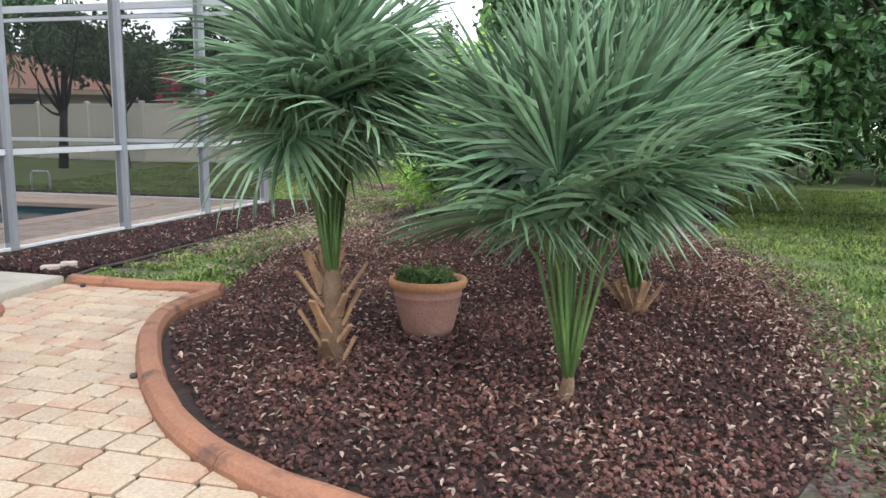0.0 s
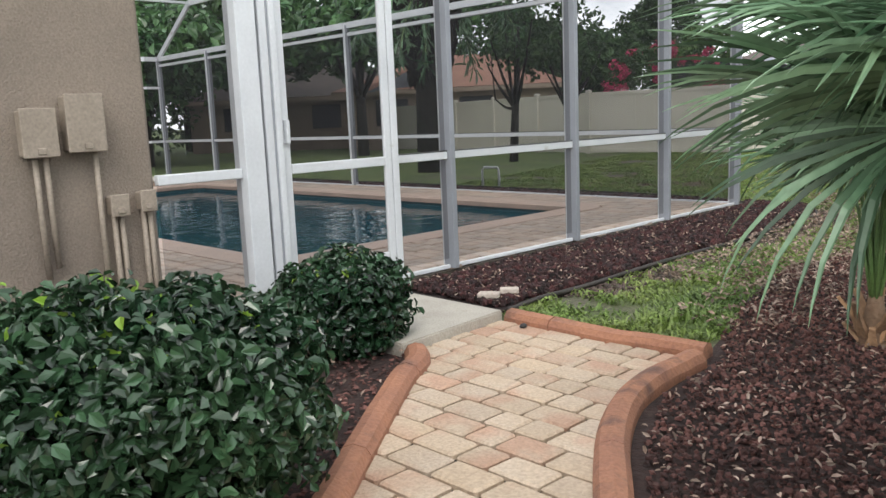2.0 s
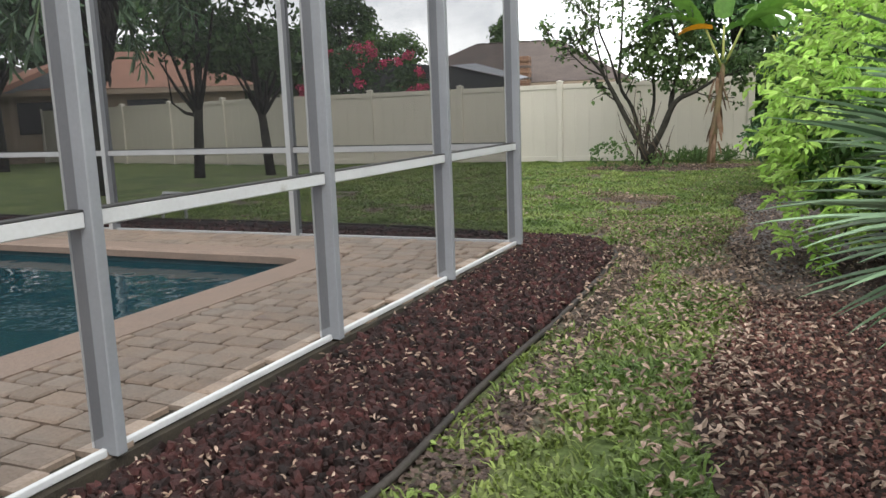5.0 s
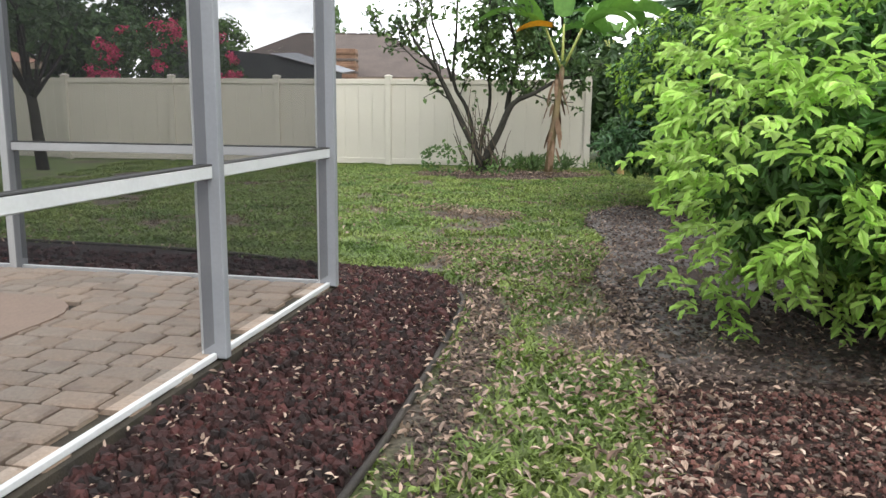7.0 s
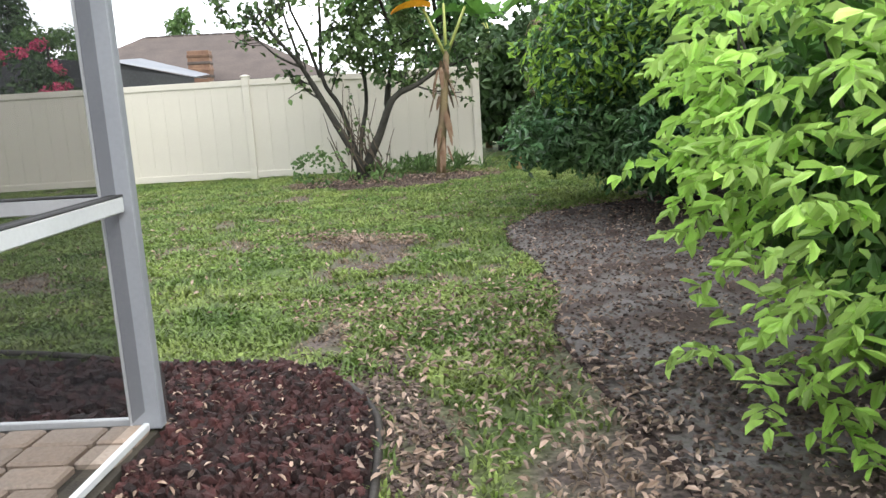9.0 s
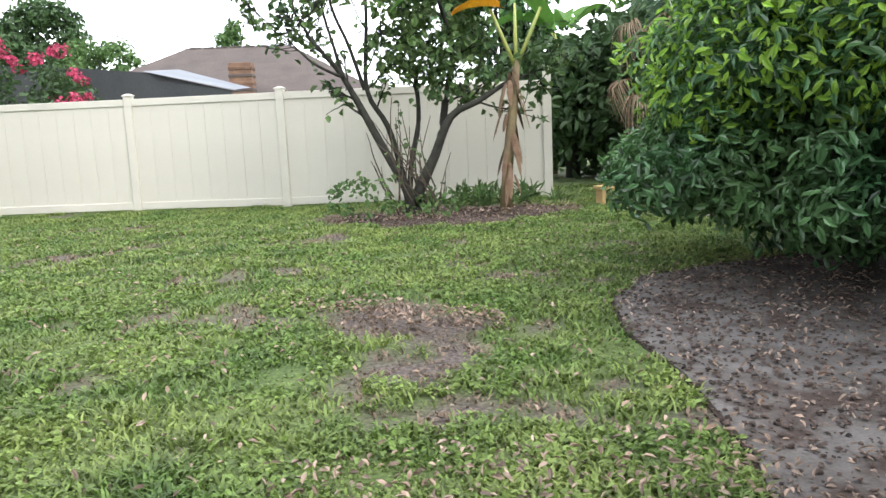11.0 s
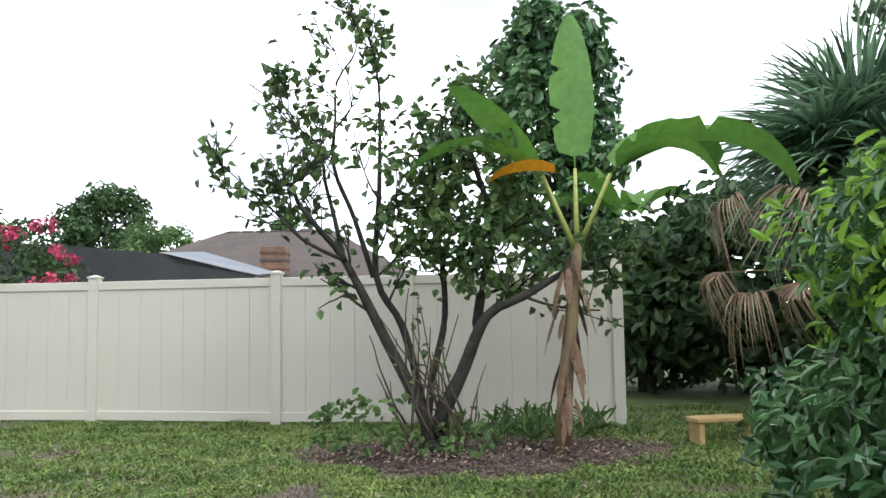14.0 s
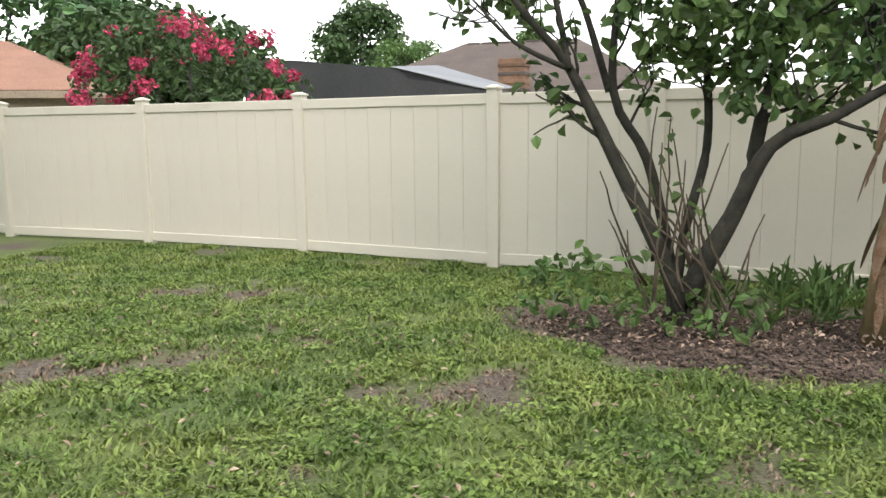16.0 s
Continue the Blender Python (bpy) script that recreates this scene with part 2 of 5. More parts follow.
def screen_material():
    """Insect mesh: lets most of the view through and greys it."""
    m = bpy.data.materials.new("insect_mesh")
    m.use_nodes = True
    n, l = m.node_tree.nodes, m.node_tree.links
    n.remove(n["Principled BSDF"])
    t, d, mix = n.new("ShaderNodeBsdfTransparent"), n.new("ShaderNodeBsdfDiffuse"), n.new("ShaderNodeMixShader")
    d.inputs["Color"].default_value = (0.025, 0.025, 0.028, 1)
    mix.inputs["Fac"].default_value = 0.38
    l.new(t.outputs["BSDF"], mix.inputs[1])
    l.new(d.outputs["BSDF"], mix.inputs[2])
    l.new(mix.outputs["Shader"], n["Material Output"].inputs["Surface"])
    return m


def water_material():
    m = bpy.data.materials.new("pool_water")
    m.use_nodes = True
    n, l = m.node_tree.nodes, m.node_tree.links
    b = n["Principled BSDF"]
    b.inputs["Base Color"].default_value = (0.006, 0.055, 0.075, 1)
    b.inputs["Roughness"].default_value, b.inputs["IOR"].default_value = 0.03, 1.33
    tc, nz, bp = n.new("ShaderNodeTexCoord"), n.new("ShaderNodeTexNoise"), n.new("ShaderNodeBump")
    nz.inputs["Scale"].default_value, nz.inputs["Detail"].default_value = 3.0, 3
    l.new(tc.outputs["Object"], nz.inputs["Vector"])
    l.new(nz.outputs["Fac"], bp.inputs["Height"])
    bp.inputs["Strength"].default_value, bp.inputs["Distance"].default_value = 0.18, 0.06
    l.new(bp.outputs["Normal"], b.inputs["Normal"])
    return m


def lawn_material():
    """Grass sheet with thin, sandy and dead patches by the attribute bare, and noise inside it."""
    m = bpy.data.materials.new("lawn")
    m.use_nodes = True
    n, l = m.node_tree.nodes, m.node_tree.links
    b = n["Principled BSDF"]
    b.inputs["Roughness"].default_value = 0.95
    tc = n.new("ShaderNodeTexCoord")

    def noise_ramp(scale, detail, c0, c1, lo=0.35, hi=0.65):
        a, r = n.new("ShaderNodeTexNoise"), n.new("ShaderNodeValToRGB")
        a.inputs["Scale"].default_value, a.inputs["Detail"].default_value = scale, detail
        l.new(tc.outputs["Object"], a.inputs["Vector"])
        l.new(a.outputs["Fac"], r.inputs["Fac"])
        r.color_ramp.elements[0].position, r.color_ramp.elements[1].position = lo, hi
        r.color_ramp.elements[0].color, r.color_ramp.elements[1].color = (*c0, 1), (*c1, 1)
        return a, r
    _, g = noise_ramp(1.1, 8, (0.075, 0.12, 0.032), (0.14, 0.185, 0.055))
    fine, s = noise_ramp(38, 12, (0.045, 0.034, 0.03), (0.21, 0.165, 0.145), 0.33, 0.72)
    _, f = noise_ramp(40, 4, (0.55, 0.55, 0.55), (1.2, 1.2, 1.2), 0.3, 0.7)
    at = n.new("ShaderNodeAttribute")
    at.attribute_name = "bare"
    mx, mu = n.new("ShaderNodeMixRGB"), n.new("ShaderNodeMixRGB")
    mu.blend_type = "MULTIPLY"
    mu.inputs["Fac"].default_value = 1.0
    l.new(at.outputs["Fac"], mx.inputs["Fac"])
    l.new(g.outputs["Color"], mx.inputs["Color1"])
    l.new(s.outputs["Color"], mx.inputs["Color2"])
    l.new(mx.outputs["Color"], mu.inputs["Color1"])
    l.new(f.outputs["Color"], mu.inputs["Color2"])
    l.new(mu.outputs["Color"], b.inputs["Base Color"])
    bp = n.new("ShaderNodeBump")
    bp.inputs["Strength"].default_value, bp.inputs["Distance"].default_value = 0.6, 0.015
    l.new(fine.outputs["Fac"], bp.inputs["Height"])
    l.new(bp.outputs["Normal"], b.inputs["Normal"])
    return m


M_SCREEN, M_WATER, M_LAWN = screen_material(), water_material(), lawn_material()


# ---- mesh helpers ----
def obj(name, verts, faces, material, parent=None, smooth=False, m=None):
    me = bpy.data.meshes.new(name)
    me.from_pydata([tuple(v) for v in verts], [], [tuple(f) for f in faces])
    me.materials.append(material)
    if smooth:
        me.shade_smooth()
    ob = new(name, me)
    if m is not None:
        ob.matrix_basis = m
    if parent:
        ob.parent = parent
    return ob


def part(name, bm, material, parent=None, label="", smooth=False):
    me = bpy.data.meshes.new(name)
    bm.to_mesh(me)
    bm.free()
    me.materials.append(material)
    if smooth:
        me.shade_smooth()
    ob = new(name, me)
    if parent:
        ob.parent = parent
    return tagged(ob, label)


def box_bm(x0, x1, y0, y1, z0, z1, bevel=0.0, m=None):
    bm = bmesh.new()
    bmesh.ops.create_cube(bm, size=1)
    for v in bm.verts:
        v.co = Vector(((x0 + x1) / 2 + v.co.x * (x1 - x0), (y0 + y1) / 2 + v.co.y * (y1 - y0), (z0 + z1) / 2 + v.co.z * (z1 - z0)))
    if bevel:
        bmesh.ops.bevel(bm, geom=bm.edges[:], offset=bevel, segments=1, affect="EDGES")
    if m is not None:
        bmesh.ops.transform(bm, matrix=m, verts=bm.verts[:])
    return bm


def lathe_bm(profile, seg=28):
    bm = bmesh.new()
    rings = [[bm.verts.new((r * math.cos(2 * math.pi * i / seg), r * math.sin(2 * math.pi * i / seg), z)) for i in range(seg)] for r, z in profile]
    for a, b in zip(rings, rings[1:]):
        for i in range(seg):
            bm.faces.new((a[i], a[(i + 1) % seg], b[(i + 1) % seg], b[i]))
    bm.faces.new(rings[0][::-1])
    return bm


def tube(points, radii, sides=7, verts=None, faces=None):
    """Adds a tapered tube along points to the lists."""
    verts = [] if verts is None else verts
    faces = [] if faces is None else faces
    pts = [Vector(p) for p in points]
    start = len(verts)
    for i, p in enumerate(pts):
        d = (pts[min(i + 1, len(pts) - 1)] - pts[max(i - 1, 0)]).normalized()
        a = d.orthogonal().normalized() if abs(d.z) > 0.98 else d.cross(Vector((0, 0, 1))).normalized()
        b = d.cross(a)
        for k in range(sides):
            t = 2 * math.pi * k / sides
            verts.append(p + (a * math.cos(t) + b * math.sin(t)) * radii[i])
    for i in range(len(pts) - 1):
        for k in range(sides):
            s, t = start + i * sides + k, start + i * sides + (k + 1) % sides
            faces.append((s, t, t + sides, s + sides))
    faces.append([start + k for k in range(sides)][::-1])
    faces.append([start + (len(pts) - 1) * sides + k for k in range(sides)])
    return verts, faces


def leaves(centres, normals, length, width, rng, fold=0.25, droop=0.3, jitter=0.35, aim=None):
    """Folded pointed leaves, six corners each, as vertex and face arrays."""
    c = np.asarray(centres, float)
    nrm = np.asarray(normals, float)
    nrm /= np.linalg.norm(nrm, axis=1)[:, None] + 1e-9
    k = len(c)
    axis = rng.normal(size=(k, 3)) if aim is None else np.asarray(aim, float).copy()
    axis[:, 2] -= droop if aim is None else 0.0
    axis -= nrm * np.sum(axis * nrm, axis=1)[:, None]
    axis /= np.linalg.norm(axis, axis=1)[:, None] + 1e-9
    side = np.cross(nrm, axis)
    s = rng.uniform(1 - jitter, 1 + jitter, size=(k, 1))
    L, W = length * s, width * s
    up = nrm * W * fold
    v = np.stack([c, c + axis * L * 0.4 + side * W / 2 + up, c + axis * L * 0.8 + side * W * 0.33 + up * 0.7,
                  c + axis * L - nrm * L * 0.12, c + axis * L * 0.8 - side * W * 0.33 + up * 0.7, c + axis * L * 0.4 - side * W / 2 + up], axis=1)
    f = np.arange(k)[:, None, None] * 6 + np.array([[0, 1, 2, 3], [0, 3, 4, 5]])[None]
    return v.reshape(-1, 3), f.reshape(-1, 4)


def ball_points(n, rng, shell=0.55):
    d = rng.normal(size=(n, 3))
    d /= np.linalg.norm(d, axis=1)[:, None]
    return d * (shell + (1 - shell) * rng.random((n, 1)) ** 0.7), d


def inside(poly, x, y):
    hit = False
    for (x0, y0), (x1, y1) in zip(poly, poly[1:] + poly[:1]):
        if (y0 > y) != (y1 > y) and x < (x1 - x0) * (y - y0) / (y1 - y0) + x0:
            hit = not hit
    return hit


def sample(poly, n, rng):
    xs, ys = [p[0] for p in poly], [p[1] for p in poly]
    out = []
    while len(out) < n:
        x, y = rng.uniform(min(xs), max(xs)), rng.uniform(min(ys), max(ys))
        if inside(poly, x, y):
            out.append((x, y))
    return np.array(out)


def smooth_line(pts, step=0.06):
    """Catmull-Rom through the points, resampled."""
    p = [Vector(q) for q in pts]
    p = [p[0] * 2 - p[1], *p, p[-1] * 2 - p[-2]]
    out = []
    for i in range(1, len(p) - 2):
        k = max(2, int((p[i + 1] - p[i]).length / step))
        for j in range(k):
            t = j / k
            out.append(0.5 * (2 * p[i] + (p[i + 1] - p[i - 1]) * t + (2 * p[i - 1] - 5 * p[i] + 4 * p[i + 1] - p[i + 2]) * t * t
                              + (3 * p[i] - p[i - 1] - 3 * p[i + 1] + p[i + 2]) * t ** 3))
    return [*out, p[-2]]


def chips(name, xy, z, size, material, rng, flat=0.5):
    """Irregular stones or chips, joined, lying on a bed."""
    k = len(xy)
    s = size * rng.uniform(0.5, 1.5, size=(k, 1))
    base = np.column_stack([xy, np.full(k, z) if np.isscalar(z) else z])
    ang = rng.uniform(0, 6.28, k)
    v = []
    for j in range(4):
        a = ang + j * math.pi / 2 + rng.uniform(-0.4, 0.4, k)
        r = s[:, 0] * rng.uniform(0.5, 1.0, k)
        v.append(base + np.column_stack([np.cos(a) * r, np.sin(a) * r, s[:, 0] * rng.uniform(-0.3, 0.35, k)]))
    for j in range(4):
        a = ang + (j + 0.5) * math.pi / 2 + rng.uniform(-0.4, 0.4, k)
        r = s[:, 0] * rng.uniform(0.3, 0.75, k)
        v.append(base + np.column_stack([np.cos(a) * r, np.sin(a) * r, s[:, 0] * flat * rng.uniform(0.5, 1.3, k)]))
    v = np.stack(v, axis=1).reshape(-1, 3)
    o = np.arange(k)[:, None, None] * 8
    tri = np.array([t for j in range(4) for t in ((j, (j + 1) % 4, 4 + j), ((j + 1) % 4, 4 + (j + 1) % 4, 4 + j))] + [(4, 5, 6), (4, 6, 7)])
    return obj(name, v.tolist(), (o + tri[None]).reshape(-1, 3).tolist(), material)


# ---- plan ----
U, N = Vector((0.231, 0.973, 0)), Vector((-0.973, 0.231, 0))
P2 = Vector((-3.80, 9.05, 0))
DECK = 0.13


def W(s, q=0.0, z=0.0):
    """Place in the pool enclosure: s along the long screen wall, q inwards from it."""
    p = P2 + U * s + N * q
    return Vector((p.x, p.y, z))


FRAME = Matrix(((U.x, N.x, 0, P2.x), (U.y, N.y, 0, P2.y), (0, 0, 1, 0), (0, 0, 0, 1)))
LEFT_IN = [(-0.6, -2.0), (-0.75, 1.0), (-1.05, 2.8), (-1.5, 4.1), (-1.92, 5.05), (-2.1, 5.45), (-2.29, 5.86), (-2.55, 6.43), (-2.77, 6.93), (-2.86, 7.2), (-2.98, 7.36)]
RIGHT_IN = [(2.6, 3.4), (1.2, 4.05), (0.4, 4.25), (-0.3, 4.58), (-0.74, 4.88), (-1.06, 5.21), (-1.29, 5.57), (-1.53, 6.03), (-1.76, 6.6), (-1.86, 7.0), (-1.87, 7.25), (-1.84, 7.5), (-1.78, 7.78)]
TOP_IN = [(-1.78, 7.80), (-2.2, 7.91), (-2.6, 8.01), (-2.93, 8.11)]
EDGING = [(-3.02, 8.34), (-2.98, 8.75), (-2.86, 9.15), (-2.68, 10.06), (-2.5, 10.8), (-2.37, 11.3), (-2.13, 12.42), (-1.99, 13.2), (-1.97, 13.60), (-2.10, 14.02), (-2.43, 14.32), (-2.88, 14.52), (-4.5, 15.35), (-9.5, 16.6), (-17, 18.4)]
BED = [(-0.66, 5.0), (-0.97, 5.32), (-1.40, 6.08), (-1.63, 6.65), (-1.73, 7.2), (-1.65, 7.86), (-1.72, 8.3), (-1.75, 8.9), (-1.8, 9.4), (-1.75, 10.2), (-1.35, 11.2), (-1.12, 12.1), (-1.0, 13.6), (-0.92, 14.4),
       (-0.6, 15.3), (-0.46, 16.2), (-0.45, 17.0), (-0.25, 17.8), (0.24, 18.5), (1.1, 18.8), (2.8, 19.2), (4.2, 18.3), (4.4, 16.0), (3.6, 13.6), (2.6, 11.4), (2.45, 10.4), (2.45, 9.2), (2.16, 7.55), (1.9, 6.5), (1.74, 5.95), (1.45, 5.3), (1.1, 4.8), (0.45, 4.4), (-0.24, 4.72)]
BED = [(x - 0.06, y - 0.03) if y < 7.9 and x < 0.5 else (x, y) for x, y in BED]
STRIP = [(-3.95, 8.40), (-3.07, 8.27), *EDGING[1:], tuple(W(4.62, 14.4)[:2]), tuple(W(4.62, 0)[:2])]
LEFT_BED = [(-1.2, 2.8), (-1.62, 4.1), (-2.05, 5.05), (-2.42, 5.86), (-2.7, 6.43), (-2.92, 6.95), (-3.05, 7.3), (-4.1, 7.6), tuple(W(-2.29, 0)[:2]), tuple(W(-7, 0)[:2])]
PATH_POLY = [*LEFT_IN[1:], (-3.07, 7.3), (-2.93, 8.11), (-1.78, 7.80), *RIGHT_IN[::-1], (2.6, 1.0)]

# ---- ground ----
DENSE_X = np.arange(-11, 6.01, 0.14)
DENSE_Y = np.arange(4.0, 27.01, 0.14)


def bareness(x, y):
    """How thin the grass is: dead patch on the lawn, worn line along the beds, scattered gaps."""
    px, py = x + 1.72, y - 17.76
    d = math.hypot((px * 0.79 - py * 0.61) / 0.76, (px * 0.61 + py * 0.79) / 0.38) + 0.5 * noise.noise((x * 2.2, y * 2.2, 0))
    b = max(0.0, min(1.0, (1.05 - d) * 3))
    ex = float(np.interp(y, [p[1] for p in EDGING[:11]], [p[0] for p in EDGING[:11]]))
    worn = max(math.exp(-((x - ex - 0.17) / 0.21) ** 2) * 0.75, math.exp(-((x + 0.98) / 0.3) ** 2) * 0.7) * max(0, min(1, (15.3 - y) / 1.5)) * (x < 0.5) * max(0.0, min(1.0, (y - 8.9) / 3.0))
    worn = max(worn, math.exp(-((x - float(np.interp(y, [4.8, 6.5, 7.55, 9.2, 11.4], [1.3, 2.0, 2.25, 2.55, 2.7]))) / 0.25) ** 2) * 0.6 * (y < 13))
    gaps = max(0.0, noise.noise((x * 0.9, y * 0.9, 3)) + 0.6 * noise.noise((x * 3.1, y * 3.1, 7)) - 0.10) * 2.1
    gaps *= 0.35 if x > 2.9 else (0.75 if y < 9.8 else 1.0)
    near = max(0.0, min(1.0, (17.5 - y) / 4))
    fig = max(0.0, min(1.0, (1.15 - math.hypot((x + 0.55) / 1.75, (y - 23.3) / 0.95) - 0.3 * noise.noise((x * 2, y * 2, 5))) * 4))
    return max(0.0, min(1.0, max(b, worn + gaps * 0.45, gaps * (0.95 + 0.5 * near), fig)))


def make_ground():
    far = (60, 160, 500, 1500)
    xs = [-f + 0.0 for f in far[::-1]] + [-25] + DENSE_X.tolist() + [20] + list(far)
    ys = [-f for f in far[::-1]] + [-20, 0] + DENSE_Y.tolist() + [40] + list(far)
    verts, bare = [], []
    for y in ys:
        for x in xs:
            inner = -11 <= x <= 6 and 4.0 <= y <= 27
            verts.append((x, y, 0.012 * noise.noise((x, y, 2)) if inner else 0.0))
            bare.append(bareness(x, y) * min(1.0, max(0.0, min(x + 10.9, 5.8 - x, y - 4.2, 26.8 - y) * 2)) if inner else 0.0)
    w = len(xs)
    faces = []
    for j in range(len(ys) - 1):
        for i in range(w - 1):
            mx, my = (xs[i] + xs[i + 1]) / 2, (ys[j] + ys[j + 1]) / 2
            d = Vector((mx, my, 0)) - P2
            if -11 < mx < 6 and 4.0 < my < 27 and -0.5 < d.dot(U) < 3.2 and 1.6 < d.dot(N) < 11:
                continue
            faces.append((j * w + i, j * w + i + 1, (j + 1) * w + i + 1, (j + 1) * w + i))
    ob = obj("ground", verts, faces, M_LAWN, smooth=True)
    ob.data.attributes.new("bare", "FLOAT", "POINT").data.foreach_set("value", bare)
    tagged(ob, "green lawn sheet with worn sandy patches", "lawn", kind="structure")


make_ground()


def flat_bed(name, poly, z, material, label, bulge=0.0):
    bm = bmesh.new()
    top = [bm.verts.new((x, y, z)) for x, y in poly]
    f = bm.faces.new(top)
    if f.normal.z < 0:
        f.normal_flip()
    r = bmesh.ops.extrude_face_region(bm, geom=[f])
    for v in r["geom"]:
        if isinstance(v, bmesh.types.BMVert):
            v.co.z = -0.02
    bmesh.ops.triangulate(bm, faces=bm.faces[:])
    bmesh.ops.recalc_face_normals(bm, faces=bm.faces[:])
    return tagged(part(name, bm, material), label, "garden bed", kind="structure")


flat_bed("palm_bed", BED, 0.014, M_MULCH, "dark mulch bed under the palms and shrubs")
flat_bed("tree_bed", [(-1.05, 12.0), (-0.98, 13.6), (-0.9, 14.4), (-0.58, 15.3), (-0.44, 16.2), (-0.43, 17.0), (-0.23, 17.8), (0.25, 18.48), (1.1, 18.78), (2.8, 19.17), (4.17, 18.28), (4.37, 16.0), (3.57, 13.6), (2.65, 11.6)], 0.021, M_SAND, "bare greyish leaf-strewn soil under the shrubs")


def strip_z(x, y):
    """Height of the lava bed, banked up against the deck."""
    d = Vector((x, y, 0)) - P2
    out = max(-d.dot(N), d.dot(U) - 4.6)
    return 0.03 + 0.05 * max(0.0, min(1.0, 1 - (out - 0.06) / 0.8))


bank = flat_bed("lava_bed", STRIP, 0.030, M_LAVAGAP, "dark red lava rock bed along the screen wall")
for v in bank.data.vertices:
    if v.co.z > 0:
        v.co.z = strip_z(v.co.x, v.co.y)
flat_bed("shrub_bed", LEFT_BED, 0.020, M_MULCH, "dark mulch bed beside the house wall")
flat_bed("path_base", PATH_POLY, 0.008, M_JOINT, "dark sand bed under the paver path")


def sweep(name, line, profile, material, label, category, split=0.9):
    """A kerb or edging: the profile swept along a line and cut into pieces by joints."""
    root = new(name)
    tagged(root, label, category)
    pts = smooth_line([(*p, 0) for p in line], 0.07)
    run, piece, pieces = 0.0, [pts[0]], []
    for a, b in zip(pts, pts[1:]):
        run += (b - a).length
        piece.append(b)
        if run > split:
            pieces.append(piece)
            piece, run = [b + (b - a).normalized() * 0.006], 0.0
    if len(piece) > 1:
        pieces.append(piece)
    for pc in pieces:
        verts, faces, k = [], [], len(profile)
        for i, p in enumerate(pc):
            d = (pc[min(i + 1, len(pc) - 1)] - pc[max(i - 1, 0)]).normalized()
            side = Vector((-d.y, d.x, 0))
            w = 0.008 * noise.noise(p * 4)
            for o, z in profile:
                verts.append(p + side * (o * (1 + w * 4)) + Vector((0, 0, z + (w if z > 0.02 else 0))))
        for i in range(len(pc) - 1):
            for j in range(k - 1):
                faces.append((i * k + j, (i + 1) * k + j, (i + 1) * k + j + 1, i * k + j + 1))
        faces += [list(range(k)), [(len(pc) - 1) * k + j for j in range(k)][::-1]]
        obj("kerb_piece", verts, faces, material, root, smooth=False)
    return root


KERB = [(-0.005, -0.02), (0.0, 0.055), (0.02, 0.085), (0.065, 0.098), (0.105, 0.085), (0.125, 0.05), (0.13, -0.02)]
sweep("path_kerb", LEFT_IN, KERB, M_KERB, "worn terracotta concrete kerb beside the shrub bed", "kerb")
RK = [(-o, z) for o, z in KERB]
sweep("path_kerb", RIGHT_IN, RK, M_KERB, "curved stained terracotta kerb round the palm bed", "kerb")
sweep("path_kerb", [(-1.70, 7.83), *TOP_IN[1:]], RK, M_KERB, "short terracotta kerb between paver path and grass", "kerb")
ev, ef = tube([(p.x, p.y, 0.035) for p in smooth_line([(*p, 0) for p in EDGING], 0.12)], [0.017] * 999, 6)
tagged(obj("garden_edging", ev, ef, M_EDGE, smooth=True), "thin black plastic edging round the lava bed", "edging")

slab = bmesh.new()
sv = [slab.verts.new(p) for p in ((-4.12, 7.52, 0.09), (-3.08, 7.27, 0.09), (-2.95, 8.13, 0.09), (-3.90, 8.37, 0.09))]
r = bmesh.ops.extrude_face_region(slab, geom=[slab.faces.new(sv)])
bmesh.ops.translate(slab, verts=[v for v in r["geom"] if isinstance(v, bmesh.types.BMVert)], vec=(0, 0, -0.11))
bmesh.ops.recalc_face_normals(slab, faces=slab.faces[:])
bmesh.ops.bevel(slab, geom=slab.edges[:], offset=0.008, segments=2, affect="EDGES")
tagged(part("door_slab", slab, M_SLAB), "pale concrete step slab before the screen door", "slab", kind="structure")

# ---- pool and deck ----
S0, S1, Q0, Q1 = -0.65, 3.48, 1.45, 10.6


def rect_ring(s0, s1, q0, q1, r, z, seg=5):
    out = []
    for cs, cq, a0 in ((s1 - r, q1 - r, 0), (s0 + r, q1 - r, 90), (s0 + r, q0 + r, 180), (s1 - r, q0 + r, 270)):
        for k in range(seg + 1):
            a = radians(a0 + 90 * k / seg)
            out.append(W(cs + r * math.cos(a), cq + r * math.sin(a), z))
    return out


